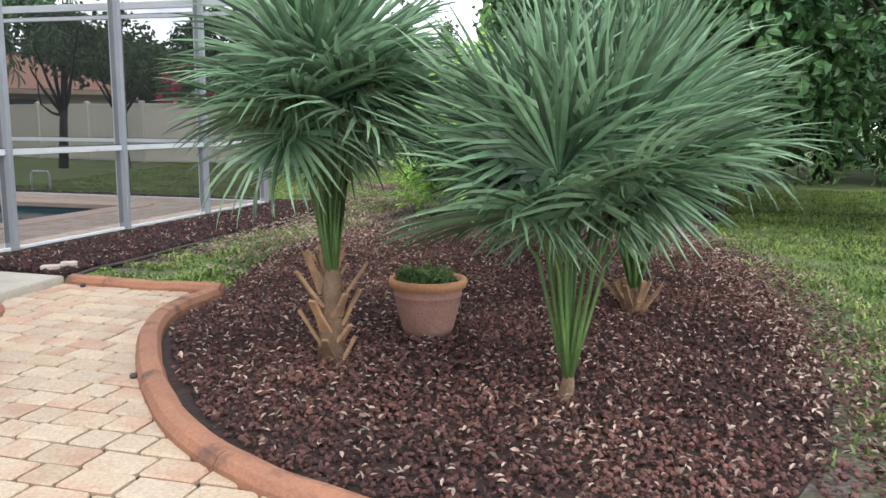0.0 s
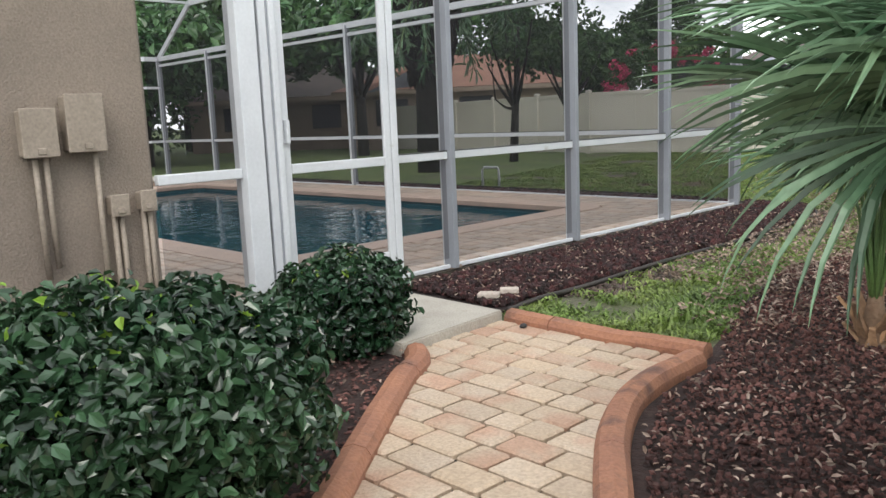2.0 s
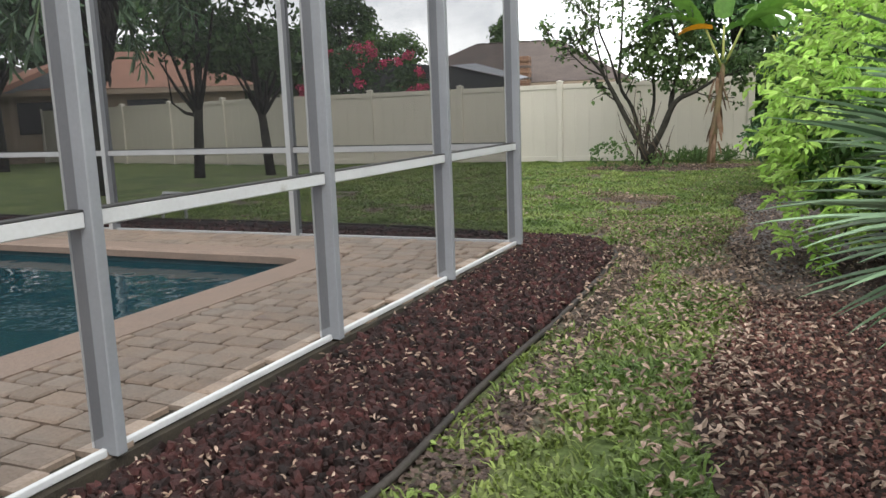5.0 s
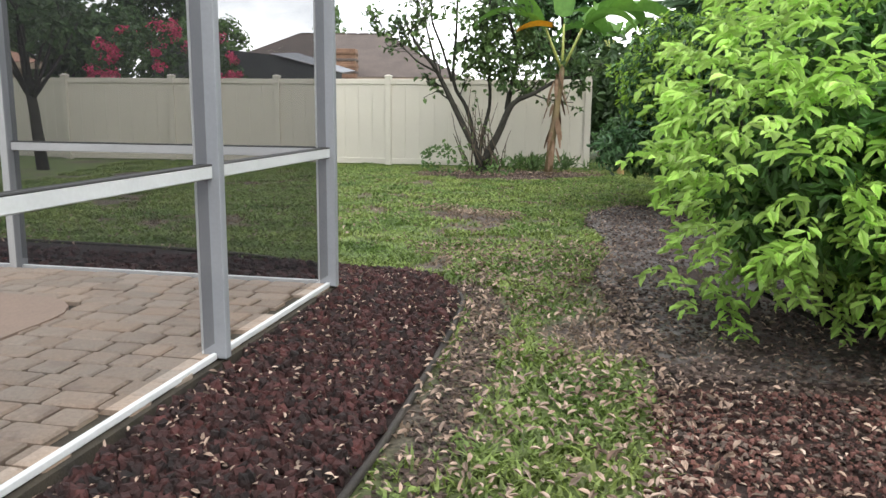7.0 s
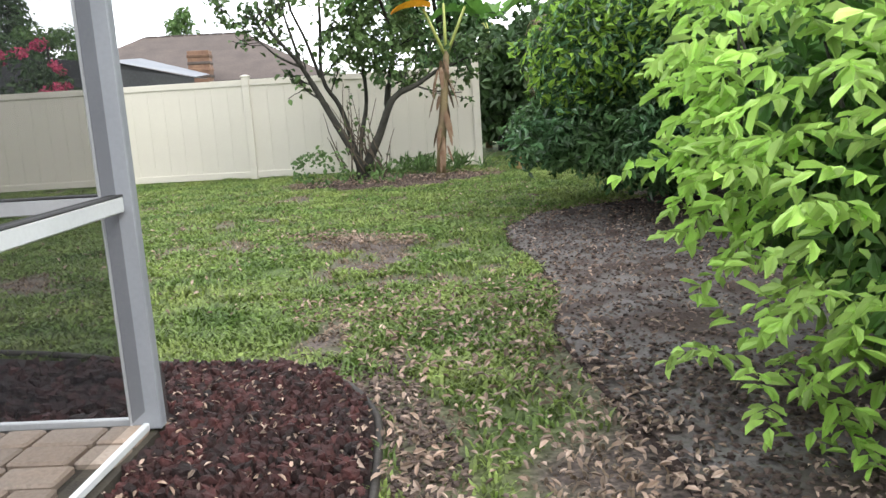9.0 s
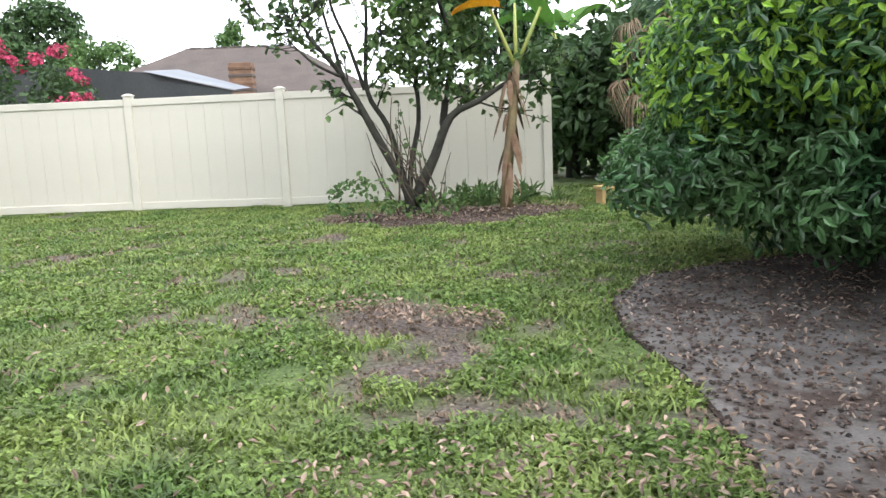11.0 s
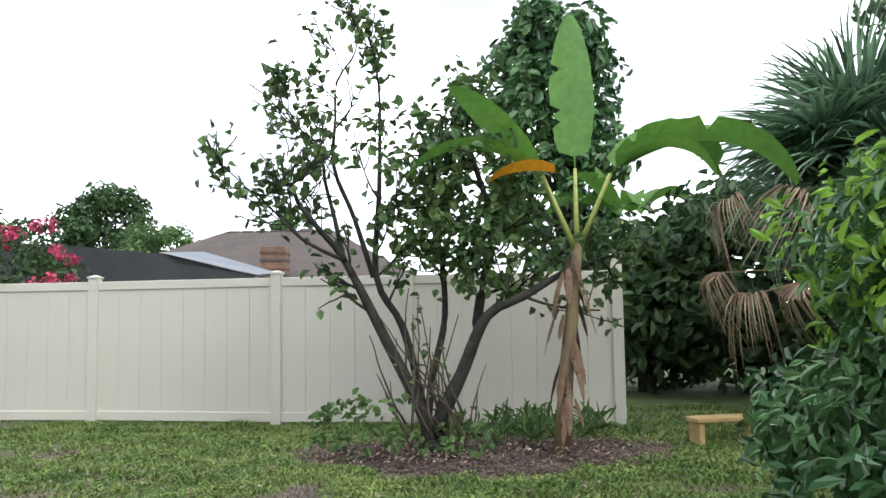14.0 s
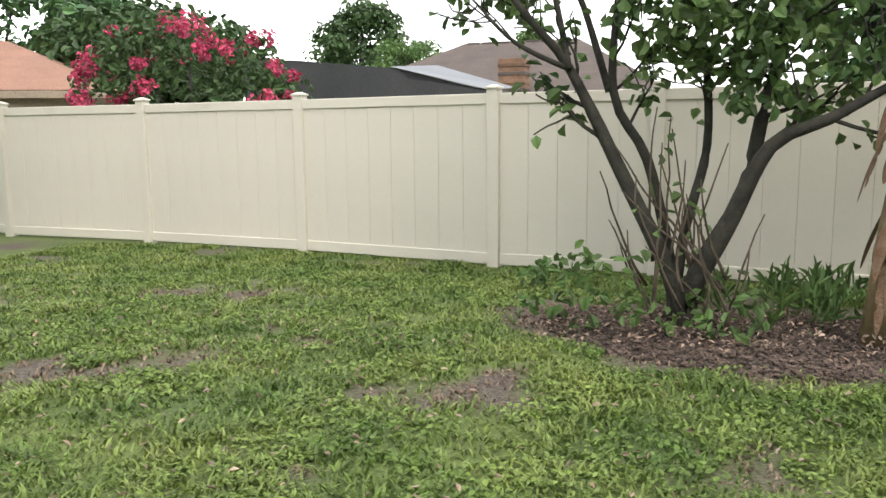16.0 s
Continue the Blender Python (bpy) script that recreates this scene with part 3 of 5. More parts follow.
def make_pool():
    root = tagged(new("swimming_pool"), "dark blue-green swimming pool with tan coping", "pool")
    a, b = rect_ring(S0, S1, Q0, Q1, 0.25, 0.03), rect_ring(S0, S1, Q0, Q1, 0.25, DECK + 0.02)
    c = rect_ring(S0, S1, Q0, Q1, 0.25, -1.4)
    k = len(a)
    obj("water", a, [list(range(k))], M_WATER, root)
    v = [*c, *b]
    obj("basin", v, [(i, (i + 1) % k, k + (i + 1) % k, k + i) for i in range(k)] + [list(range(k))], M_PLASTER, root)
    o = rect_ring(S0 - 0.3, S1 + 0.3, Q0 - 0.3, Q1 + 0.3, 0.45, DECK + 0.022)
    i1 = rect_ring(S0 - 0.0, S1 + 0.0, Q0 - 0.0, Q1 + 0.0, 0.25, DECK + 0.028)
    i2 = rect_ring(S0 + 0.03, S1 - 0.03, Q0 + 0.03, Q1 - 0.03, 0.22, DECK + 0.008)
    i3 = rect_ring(S0 + 0.03, S1 - 0.03, Q0 + 0.03, Q1 - 0.03, 0.22, DECK - 0.05)
    o2 = rect_ring(S0 - 0.3, S1 + 0.3, Q0 - 0.3, Q1 + 0.3, 0.45, DECK - 0.06)
    rings = [o2, o, i1, i2, i3]
    v = [p for g in rings for p in g]
    f = [(g * k + i, g * k + (i + 1) % k, (g + 1) * k + (i + 1) % k, (g + 1) * k + i) for g in range(4) for i in range(k)]
    obj("coping", v, f, M_COPING, root)


make_pool()
DS0, DS1, DQ1 = -5.5, 4.56, 14.2
bm = bmesh.new()
outer = [bm.verts.new(W(s, q, DECK - 0.012)) for s, q in ((DS0, 0.015), (DS1, 0.015), (DS1, DQ1), (DS0, DQ1))]
inner = [bm.verts.new(W(s, q, DECK - 0.012)) for s, q in ((S0 - 0.1, Q0 - 0.1), (S1 + 0.1, Q0 - 0.1), (S1 + 0.1, Q1 + 0.1), (S0 - 0.1, Q1 + 0.1))]
low = [bm.verts.new((v.co.x, v.co.y, -0.05)) for v in outer]
for i in range(4):
    j = (i + 1) % 4
    bm.faces.new((outer[i], outer[j], inner[j], inner[i]))
    bm.faces.new((low[i], low[j], outer[j], outer[i]))
bmesh.ops.recalc_face_normals(bm, faces=bm.faces[:])
deck = tagged(part("pool_deck", bm, M_JOINT), "pinkish paver deck round the pool", "pool deck", kind="structure")

# ---- screen enclosure ----
RAIL, EAVE, RIDGE = 0.965, 2.85, 3.9


def bar(name, a, b, w, d, material, parent, side=None):
    """A rectangular aluminium section from a to b, w across the wall's face and d deep."""
    a, b = Vector(a), Vector(b)
    z = (b - a).normalized()
    x = Vector(side) if side is not None else Vector((0, 0, 1))
    y = z.cross(x).normalized()
    x = y.cross(z)
    m = Matrix(((x.x, y.x, z.x, a.x), (x.y, y.y, z.y, a.y), (x.z, y.z, z.z, a.z), (0, 0, 0, 1)))
    return part(name, box_bm(-w / 2, w / 2, -d / 2, d / 2, 0, (b - a).length, 0.004, m), material, parent)


def pane(a, b, z0, z1, parent, material):
    ob = obj("mesh_panel", [(a.x, a.y, z0), (b.x, b.y, z0), (b.x, b.y, z1), (a.x, a.y, z1)], [(0, 1, 2, 3)], material, parent)
    return ob


def wall_run(root, place, stops, side, rails=(RAIL,), post_w=0.05, post_d=0.11, top=EAVE):
    for i, s in enumerate(stops):
        p = place(s)
        if i not in (0,):
            # Post body in the shade-toned grey; the outer cap stays white.
            bar("post", (p.x, p.y, DECK), (p.x, p.y, top), post_w, post_d, M_ALUSHADE, root, side)
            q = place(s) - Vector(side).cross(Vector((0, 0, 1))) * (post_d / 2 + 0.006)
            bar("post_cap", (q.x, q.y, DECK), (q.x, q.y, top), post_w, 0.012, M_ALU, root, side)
        if i:
            a, b = place(stops[i - 1]), p
            e = (b - a).normalized() * post_w * 0.52
            for z, h in [(DECK + 0.012, 0.03), (top, 0.1)] + [(r, 0.055) for r in rails]:
                bar("rail", (*(a + e)[:2], z), (*(b - e)[:2], z), h, 0.05 if z > 0.3 else 0.024, M_ALU, root)
            for z in rails:
                bar("spline", (*(a + e)[:2], z + 0.031), (*(b - e)[:2], z + 0.031), 0.008, 0.054, M_DARK, root)
            lv = [DECK + 0.05, *rails, top]
            for z0, z1 in zip(lv, lv[1:]):
                pane(a + e, b - e, z0 + 0.02, z1 - 0.02, root, M_SCREEN)


cage = tagged(new("screen_enclosure"), "white aluminium pool screen enclosure with grey insect mesh", "screen enclosure")
wall_run(cage, lambda s: W(s - 0.028, 0.05), (-0.57, 0.0, 1.51, 3.03, 4.54), tuple(U))
wall_run(cage, lambda q: W(4.54, q), (0.0, 2.3, 4.65, 7.0, 9.4, 11.8, 14.1), tuple(N), (RAIL, 2.7))
wall_run(cage, lambda s: W(s, 14.1), (4.54, 3.0, 1.4, -0.2, -1.8, -3.4), tuple(U), (RAIL, 2.2))
for z, h in ((DECK + 0.012, 0.03), (RAIL, 0.055), (EAVE, 0.1)):
    bar("rail", W(-2.28, 0, z), W(-1.77, 0, z), h, 0.05, M_ALU, cage)
pane(W(-2.28), W(-1.77), DECK + 0.03, RAIL - 0.02, cage, M_SCREEN)
pane(W(-2.28), W(-1.77), RAIL + 0.03, EAVE - 0.05, cage, M_SCREEN)
bar("post", W(-0.6, 0, DECK), W(-0.6, 0, EAVE), 0.055, 0.06, M_ALU, cage, tuple(U))
bar("header", W(-1.5, 0, 2.2), W(-0.62, 0, 2.2), 0.06, 0.05, M_ALU, cage)
pane(W(-1.4), W(-0.62), 2.23, EAVE - 0.05, cage, M_SCREEN)
bar("rail", W(-1.5, 0, EAVE), W(-0.6, 0, EAVE), 0.1, 0.05, M_ALU, cage)
for s in (0.0, 1.51, 3.03, 4.54, -1.5, -3.2):
    bar("roof_beam", W(s, 0, EAVE), W(s, 1.7, RIDGE), 0.05, 0.12, M_ALU, cage, tuple(U))
    bar("roof_beam", W(s, 1.7, RIDGE), W(s, 12.4, RIDGE), 0.05, 0.12, M_ALU, cage, tuple(U))
    bar("roof_beam", W(s, 12.4, RIDGE), W(s, 14.1, EAVE), 0.05, 0.12, M_ALU, cage, tuple(U))
for q in (1.7, 4.65, 7.0, 9.4, 12.4):
    bar("purlin", W(-3.2, q, RIDGE), W(4.54, q, RIDGE), 0.05, 0.05, M_ALU, cage)
for s in (-0.2, -1.8):
    bar("brace", W(s, 14.1, 2.2), W(s - 1.6, 14.1, EAVE), 0.035, 0.035, M_ALU, cage)
    bar("brace", W(s - 1.6, 14.1, 2.2), W(s, 14.1, EAVE), 0.035, 0.035, M_ALU, cage)


def make_corner_column():
    root = tagged(new("corner_column"), "wide white fluted aluminium column beside the screen door", "column")
    for s, w, d, q in ((-1.70, 0.13, 0.13, 0.0), (-1.575, 0.055, 0.10, 0.01), (-1.52, 0.04, 0.12, 0.0)):
        bar("column_section", W(s, q, DECK - 0.05), W(s, q, EAVE), w, d, M_ALU, root, tuple(U))
    for s in (-1.63, -1.545):
        # Groove strips carry the same painted shade tone.
        bar("groove", W(s, 0, DECK - 0.03), W(s, 0, EAVE), 0.012, 0.1, M_ALUSHADE, root, tuple(U))
    bm = bmesh.new()
    bmesh.ops.create_uvsphere(bm, u_segments=8, v_segments=5, radius=0.012)
    bmesh.ops.transform(bm, matrix=Matrix.Translation(W(-1.70, -0.065, 0.25)), verts=bm.verts[:])
    part("screw", bm, M_DARK, root)


def make_screen_door():
    root = tagged(new("screen_door"), "closed white aluminium screen door with a kick plate", "door")
    for s in (-1.46, -0.66):
        bar("stile", W(s, -0.01, DECK + 0.02), W(s, -0.01, 2.15), 0.055, 0.03, M_ALU, root, tuple(U))
    for z, h in ((RAIL, 0.06), (2.12, 0.06)):
        bar("door_rail", W(-1.43, -0.01, z), W(-0.69, -0.01, z), h, 0.03, M_ALU, root)
    bar("kick_plate", W(-1.43, -0.01, DECK + 0.12), W(-0.69, -0.01, DECK + 0.12), 0.2, 0.02, M_ALU, root)
    pane(W(-1.43, -0.01), W(-0.69, -0.01), DECK + 0.22, RAIL - 0.03, root, M_SCREEN)
    pane(W(-1.43, -0.01), W(-0.69, -0.01), RAIL + 0.03, 2.09, root, M_SCREEN)
    bar("door_handle", W(-1.46, -0.04, 1.12), W(-1.46, -0.04, 1.26), 0.025, 0.04, M_ALU, root, tuple(U))


make_corner_column()
make_screen_door()

# ---- house wall and its boxes ----
hw = part("wall_house", box_bm(-9.0, -2.29, -0.0, 0.25, -0.1, 3.4, 0.02, FRAME), M_STUCCO)
tagged(hw, "tan stucco house wall beside the pool screen", "wall", kind="structure")
back = part("wall_house_back", box_bm(-9.0, -5.6, 0.26, 14.0, -0.1, 3.4, 0, FRAME), M_STUCCO)
tagged(back, "tan stucco house wall behind the pool deck", "wall", kind="structure")


def wall_box(name, s, z, w, h, d, label, pipes):
    root = tagged(new(name), label, "utility box")
    part("body", box_bm(s - w / 2, s + w / 2, -d, 0.0, z - h / 2, z + h / 2, 0.008, FRAME), M_BOX, root)
    part("lid", box_bm(s - w / 2 - 0.008, s + w / 2 + 0.008, -d - 0.012, -d + 0.002, z - h / 2 - 0.005, z + h / 2 + 0.008, 0.004, FRAME), M_BOX, root)
    part("latch", box_bm(s - 0.02, s + 0.02, -d - 0.02, -d - 0.011, z - h / 2 + 0.01, z - h / 2 + 0.04, 0.003, FRAME), M_BOX, root)
    for o, drop in pipes:
        v, f = tube([W(s + o, -d / 2, z - h / 2 + 0.01), W(s + o, -d / 2, z - h / 2 - drop * 0.5), W(s + o + 0.01, -0.03, z - h / 2 - drop)], [0.014] * 3, 8)
        obj("conduit", v, f, M_BOX, root, smooth=True)


wall_box("utility_box", -2.87, 1.24, 0.15, 0.22, 0.09, "small tan utility box with a cable on stucco wall", ((-0.02, 0.6), (0.03, 0.55)))
wall_box("utility_box", -2.655, 1.28, 0.17, 0.27, 0.10, "larger tan utility box on stucco wall", ((0.05, 0.8),))
wall_box("outlet_box", -2.52, 0.86, 0.08, 0.10, 0.08, "small tan outlet box on two conduits", ((-0.02, 0.7), (0.02, 0.7)))
wall_box("outlet_box", -2.37, 0.87, 0.07, 0.10, 0.08, "small tan outlet box by the wall corner", ((-0.015, 0.7), (0.02, 0.7)))


# ---- cream fence ----
FENCE = [(1.22, 24.86), (-1.20, 25.43), (-2.83, 25.68), (-5.25, 26.3), (-7.63, 26.73), (-10.05, 27.0)]
d = Vector((-2.2, 1.07))
while len(FENCE) < 19:
    FENCE.append((FENCE[-1][0] + d.x, FENCE[-1][1] + d.y))


def make_fence():
    root = tagged(new("vinyl_fence"), "tall cream vinyl privacy fence round the lawn", "fence")
    for i, (x, y) in enumerate(FENCE):
        q = FENCE[min(i + 1, len(FENCE) - 1)]
        p = FENCE[max(i - 1, 0)]
        a = math.atan2(q[1] - p[1], q[0] - p[0])
        m = Matrix.Translation((x, y, 0)) @ Matrix.Rotation(a, 4, "Z")
        rise = 0.13 if i == 0 else 0.0
        part("post", box_bm(-0.064, 0.064, -0.064, 0.064, -0.1, 1.845 + rise, 0.006, m), M_VINYL, root)
        cap = bmesh.new()
        rows = [[cap.verts.new((sx * r, sy * r, z)) for sx, sy in ((-1, -1), (1, -1), (1, 1), (-1, 1))] for r, z in ((0.075, 1.845 + rise), (0.075, 1.862 + rise), (0.02, 1.888 + rise))]
        for g, h in zip(rows, rows[1:]):
            for k in range(4):
                cap.faces.new((g[k], g[(k + 1) % 4], h[(k + 1) % 4], h[k]))
        cap.faces.new(rows[-1])
        cap.faces.new(rows[0][::-1])
        bmesh.ops.transform(cap, matrix=m, verts=cap.verts[:])
        part("post_cap", cap, M_VINYL, root)
        if i + 1 < len(FENCE):
            n = Vector(FENCE[i + 1])
            e = n - Vector((x, y))
            L, a = e.length, math.atan2(e.y, e.x)
            m = Matrix.Translation((x, y, 0)) @ Matrix.Rotation(a, 4, "Z")
            part("rail", box_bm(0.06, L - 0.06, -0.028, 0.028, 1.69, 1.80, 0.006, m), M_VINYL, root)
            part("rail", box_bm(0.06, L - 0.06, -0.028, 0.028, 0.03, 0.15, 0.006, m), M_VINYL, root)
            k = max(3, round((L - 0.12) / 0.29))
            w = (L - 0.12) / k
            me = None
            for j in range(k):
                if me is None:
                    ob = part("board", box_bm(0.001, w - 0.001, -0.012, 0.012, 0.14, 1.70, 0.004), M_VINYL, root)
                    me = ob.data
                else:
                    ob = new("board", me)
                    ob.parent = root
                ob.matrix_basis = m @ Matrix.Translation((0.06 + j * w, 0, 0))


make_fence()


# ---- fan palms ----
def fan_mesh(seed, radius, count=44, spread=155, droop=0.35):
    """One fan leaf: folded leaflets from a hub, fused at the base, drooping at the tips."""
    rng = random.Random(seed)
    verts, faces = [], []
    for i in range(count):
        a = radians(-spread + 2 * spread * i / (count - 1) + rng.uniform(-2.5, 2.5))
        L = radius * (0.82 + 0.18 * math.cos(a * 0.55)) * rng.uniform(0.88, 1.06)
        dirv, side = Vector((math.cos(a), math.sin(a), 0)), Vector((-math.sin(a), math.cos(a), 0))
        lift, hang = rng.uniform(0.02, 0.10), droop * rng.uniform(0.4, 1.5)
        wmax = radius * 0.021
        s = len(verts)
        rows = ((0.02, 0.3), (0.3, 1.0), (0.55, 0.95), (0.78, 0.6), (0.93, 0.28), (1.0, 0.02))
        for t, w in rows:
            z = lift * math.sin(t * 2.2) * radius - hang * radius * max(0, t - 0.45) ** 2 * 2.2
            c = dirv * (L * t * (1 - 0.10 * hang * t)) + Vector((0, 0, z))
            hw = wmax * w
            verts += [c + side * hw + Vector((0, 0, hw * 0.8)), c, c - side * hw + Vector((0, 0, hw * 0.8))]
        for r in range(len(rows) - 1):
            k = s + r * 3
            faces += [(k, k + 1, k + 4, k + 3), (k + 1, k + 2, k + 5, k + 4)]
    me = bpy.data.meshes.new("fan_leaf")
    me.from_pydata([tuple(v) for v in verts], [], faces)
    return me


FANS = [fan_mesh(i, 1.0, 48 + 3 * (i % 3), 145 + 10 * (i % 2), 0.05 + 0.09 * i) for i in range(5)]
for me in FANS:
    me.materials.append(M_FAN)
DEAD = [fan_mesh(20 + i, 1.0, 30, 70, 1.8) for i in range(2)]
for me in DEAD:
    me.materials.append(M_DEADFAN)


def make_palm(x, y, trunk, hub, radius, fronds, label, seed, boots=True, stalk=0.55, low=-20, dead=0, tilt=(-10, 42), fans=5):
    rng = random.Random(seed)
    root = tagged(new("fan_palm"), label, "palm", "fan palms in the garden")
    root.location = (x, y, 0)
    thick = 1.0 if boots or trunk > 1 else 0.62
    v, f = tube([(0, 0, -0.05), (0, 0, trunk * 0.5), (0.01, 0, trunk), (0.01, 0.01, trunk + 0.12)], [r * thick for r in (0.08, 0.062, 0.05, 0.03)], 10)
    obj("trunk", v, f, M_FIBRE, root, smooth=True)
    if boots:
        for i in range(15):
            z, a = trunk * (0.02 + 0.9 * i / 15), i * 2.4 + rng.uniform(-0.3, 0.3)
            L, out = rng.uniform(0.09, 0.22), rng.uniform(0.3, 1.0)
            c, s = math.cos(a), math.sin(a)
            verts, faces = [], []
            for t, w in ((0, 0.042), (0.55, 0.022), (1.0, 0.014 + 0.012 * rng.random())):
                r = 0.06 + L * t * out * 0.8
                for k, th in ((-1, 0), (1, 0), (1, 0.016), (-1, 0.016)):
                    verts.append((c * (r - th) - s * w * k * 0.8, s * (r - th) + c * w * k * 0.8, z + L * t * 0.9 + th * 0.5))
            for r in range(2):
                for k in range(4):
                    faces.append((r * 4 + k, r * 4 + (k + 1) % 4, r * 4 + 4 + (k + 1) % 4, r * 4 + 4 + k))
            faces += [(0, 3, 2, 1), (8, 9, 10, 11)]
            obj("boot", verts, faces, M_BOOT, root)
    for i in range(fronds):
        g = (i + 0.5) / fronds
        el = radians(86 - (86 - low) * g ** 0.9 + rng.uniform(-6, 6))
        az = i * 2.39996 + rng.uniform(-0.25, 0.25)
        if i >= fronds - dead:
            az, el = radians(rng.uniform(172, 236)), radians(rng.uniform(-20, 20))
        dirv = Vector((math.cos(az) * math.cos(el), math.sin(az) * math.cos(el), math.sin(el)))
        base = Vector((0.01, 0, trunk * 0.92))
        top = Vector((0.0, 0.0, hub - (0.95 if i >= fronds - dead else 0))) + dirv * (1.6 if i >= fronds - dead else stalk * radius * 0.62)
        mid = base.lerp(top, 0.55) + Vector((0, 0, 0.10)) - dirv * 0.03
        v, f = tube([base, base.lerp(mid, 0.5), mid, top], [0.013, 0.011, 0.009, 0.007], 6)
        isdead = i >= fronds - dead
        obj("petiole", v, f, M_BOOT if isdead else M_PETIOLE, root, smooth=True)
        el2 = max(el - radians(rng.uniform(*tilt)), radians(-80))
        ax = Vector((math.cos(az) * math.cos(el2), math.sin(az) * math.cos(el2), math.sin(el2)))
        up = (Vector((0, 0, 1)) - ax * ax.z)
        up = up.normalized() if up.length > 0.15 else ax.orthogonal().normalized()
        up = Matrix.Rotation(rng.uniform(-0.35, 0.35), 3, ax) @ up
        yv = up.cross(ax)
        sc = radius * rng.uniform(0.8, 1.02) * (0.42 if isdead else 1)
        m = Matrix(((ax.x, yv.x, up.x, top.x), (ax.y, yv.y, up.y, top.y), (ax.z, yv.z, up.z, top.z), (0, 0, 0, 1))) @ Matrix.Scale(sc, 4)
        ob = new("fan_leaf", rng.choice(DEAD if isdead else FANS[:fans]))
        ob.matrix_basis = m
        ob.parent = root
    return root


make_palm(-0.63, 6.30, 0.42, 1.28, 0.70, 21, "green fan palm with peeling brown trunk boots", 3, low=-28, stalk=0.58, tilt=(-25, 14), fans=4)
make_palm(0.50, 5.80, 0.08, 0.84, 0.76, 22, "low blue-green fan palm in the mulch bed", 8, stalk=0.7, low=8, boots=False, tilt=(-38, 12), fans=3)
make_palm(1.12, 7.5, 0.12, 1.05, 0.85, 22, "low fan palm with drooping tips behind another", 13, stalk=0.75, low=-15, tilt=(-30, 18))
make_palm(-1.02, 8.4, 0.18, 0.98, 0.70, 15, "fan palm beside the grass strip", 21, stalk=0.5, low=-12, tilt=(-22, 12), fans=2)
make_palm(0.9, 9.4, 0.15, 0.85, 0.72, 18, "fan palm among the rear shrubs of the bed", 34, stalk=0.6, tilt=(-28, 14))
make_palm(3.72, 24.0, 1.7, 2.85, 1.3, 36, "tall fan palm with a skirt of dead fronds", 55, boots=False, stalk=0.7, low=-50, dead=5)


# ---- shrubs and trees ----
def foliage(name, blobs, per, length, width, material, seed, root, shell=0.6, droop=0.3, flat=0.5):
    """Leaves on many overlapping clumps: blobs of (x, y, z, rx, ry, rz)."""
    rng = np.random.default_rng(seed)
    cs, ns = [], []
    for x, y, z, rx, ry, rz in blobs:
        p, dn = ball_points(per, rng, shell)
        cs.append(p * (rx, ry, rz) + (x, y, z))
        ns.append(dn + rng.normal(size=dn.shape) * flat + (0, 0, 0.35))
    c, n = np.concatenate(cs), np.concatenate(ns)
    keep = c[:, 2] > 0.03
    v, f = leaves(c[keep], n[keep], length, width, rng, droop=droop)
    return obj(name, v.tolist(), f.tolist(), material, root)


def clump(cx, cy, cz, rx, ry, rz, count, size, rng, fill=0.75):
    """Clumps scattered over and in an ellipsoid with an uneven outline."""
    p, _ = ball_points(count, rng, fill)
    k = rng.uniform(0.7, 1.3, size=(count, 1)) * size
    q = p * (rx, ry, rz) + (cx, cy, cz)
    return [(*a, *(np.array((1, 1, 0.8)) * s)) for a, s in zip(q.tolist(), k.tolist())]


def stems(root, base, tips, r0, material, rng, name="stem", bend=0.15):
    for tip in tips:
        a, b = Vector(base), Vector(tip)
        j = Vector(rng.normal(size=3).tolist()) * bend
        pts = [a, a.lerp(b, 0.35) + j * 0.6, a.lerp(b, 0.7) + j, b]
        v, f = tube(pts, [r0, r0 * 0.7, r0 * 0.45, r0 * 0.15], 6)
        obj(name, v, f, material, root, smooth=True)


def make_hedge(x, y, rx, ry, h, seed, label, young=0.05):
    rng = np.random.default_rng(seed)
    root = tagged(new("clipped_shrub"), label, "shrub", "clipped shrubs by the house")
    vol = rx * ry * h
    bl = clump(x, y, h * 0.5, rx * 0.84, ry * 0.84, h * 0.45, int(130 + 520 * vol), 0.11, rng, 0.7)
    foliage("leaves", bl, 66, 0.045, 0.03, M_HEDGE, seed, root, 0.4, 0.1)
    top = [b for b in bl if b[2] > h * 0.75]
    foliage("young_leaves", top[: max(3, int(len(top) * young * 5))], 7, 0.055, 0.028, M_YOUNG, seed + 1, root, 0.95, -0.3)
    stems(root, (x, y, -0.03), [b[:3] for b in bl[:8]], 0.012, M_DARKBARK, rng)


make_hedge(-2.76, 5.32, 0.66, 0.9, 0.80, 101, "clipped dark green glossy hedge bush beside the path", 0.07)
make_hedge(-3.46, 7.26, 0.38, 0.38, 0.54, 107, "small round clipped dark green bush by the slab", 0.06)
make_hedge(-3.55, 4.2, 0.6, 0.7, 0.78, 109, "clipped dark green bush by the house wall", 0.1)


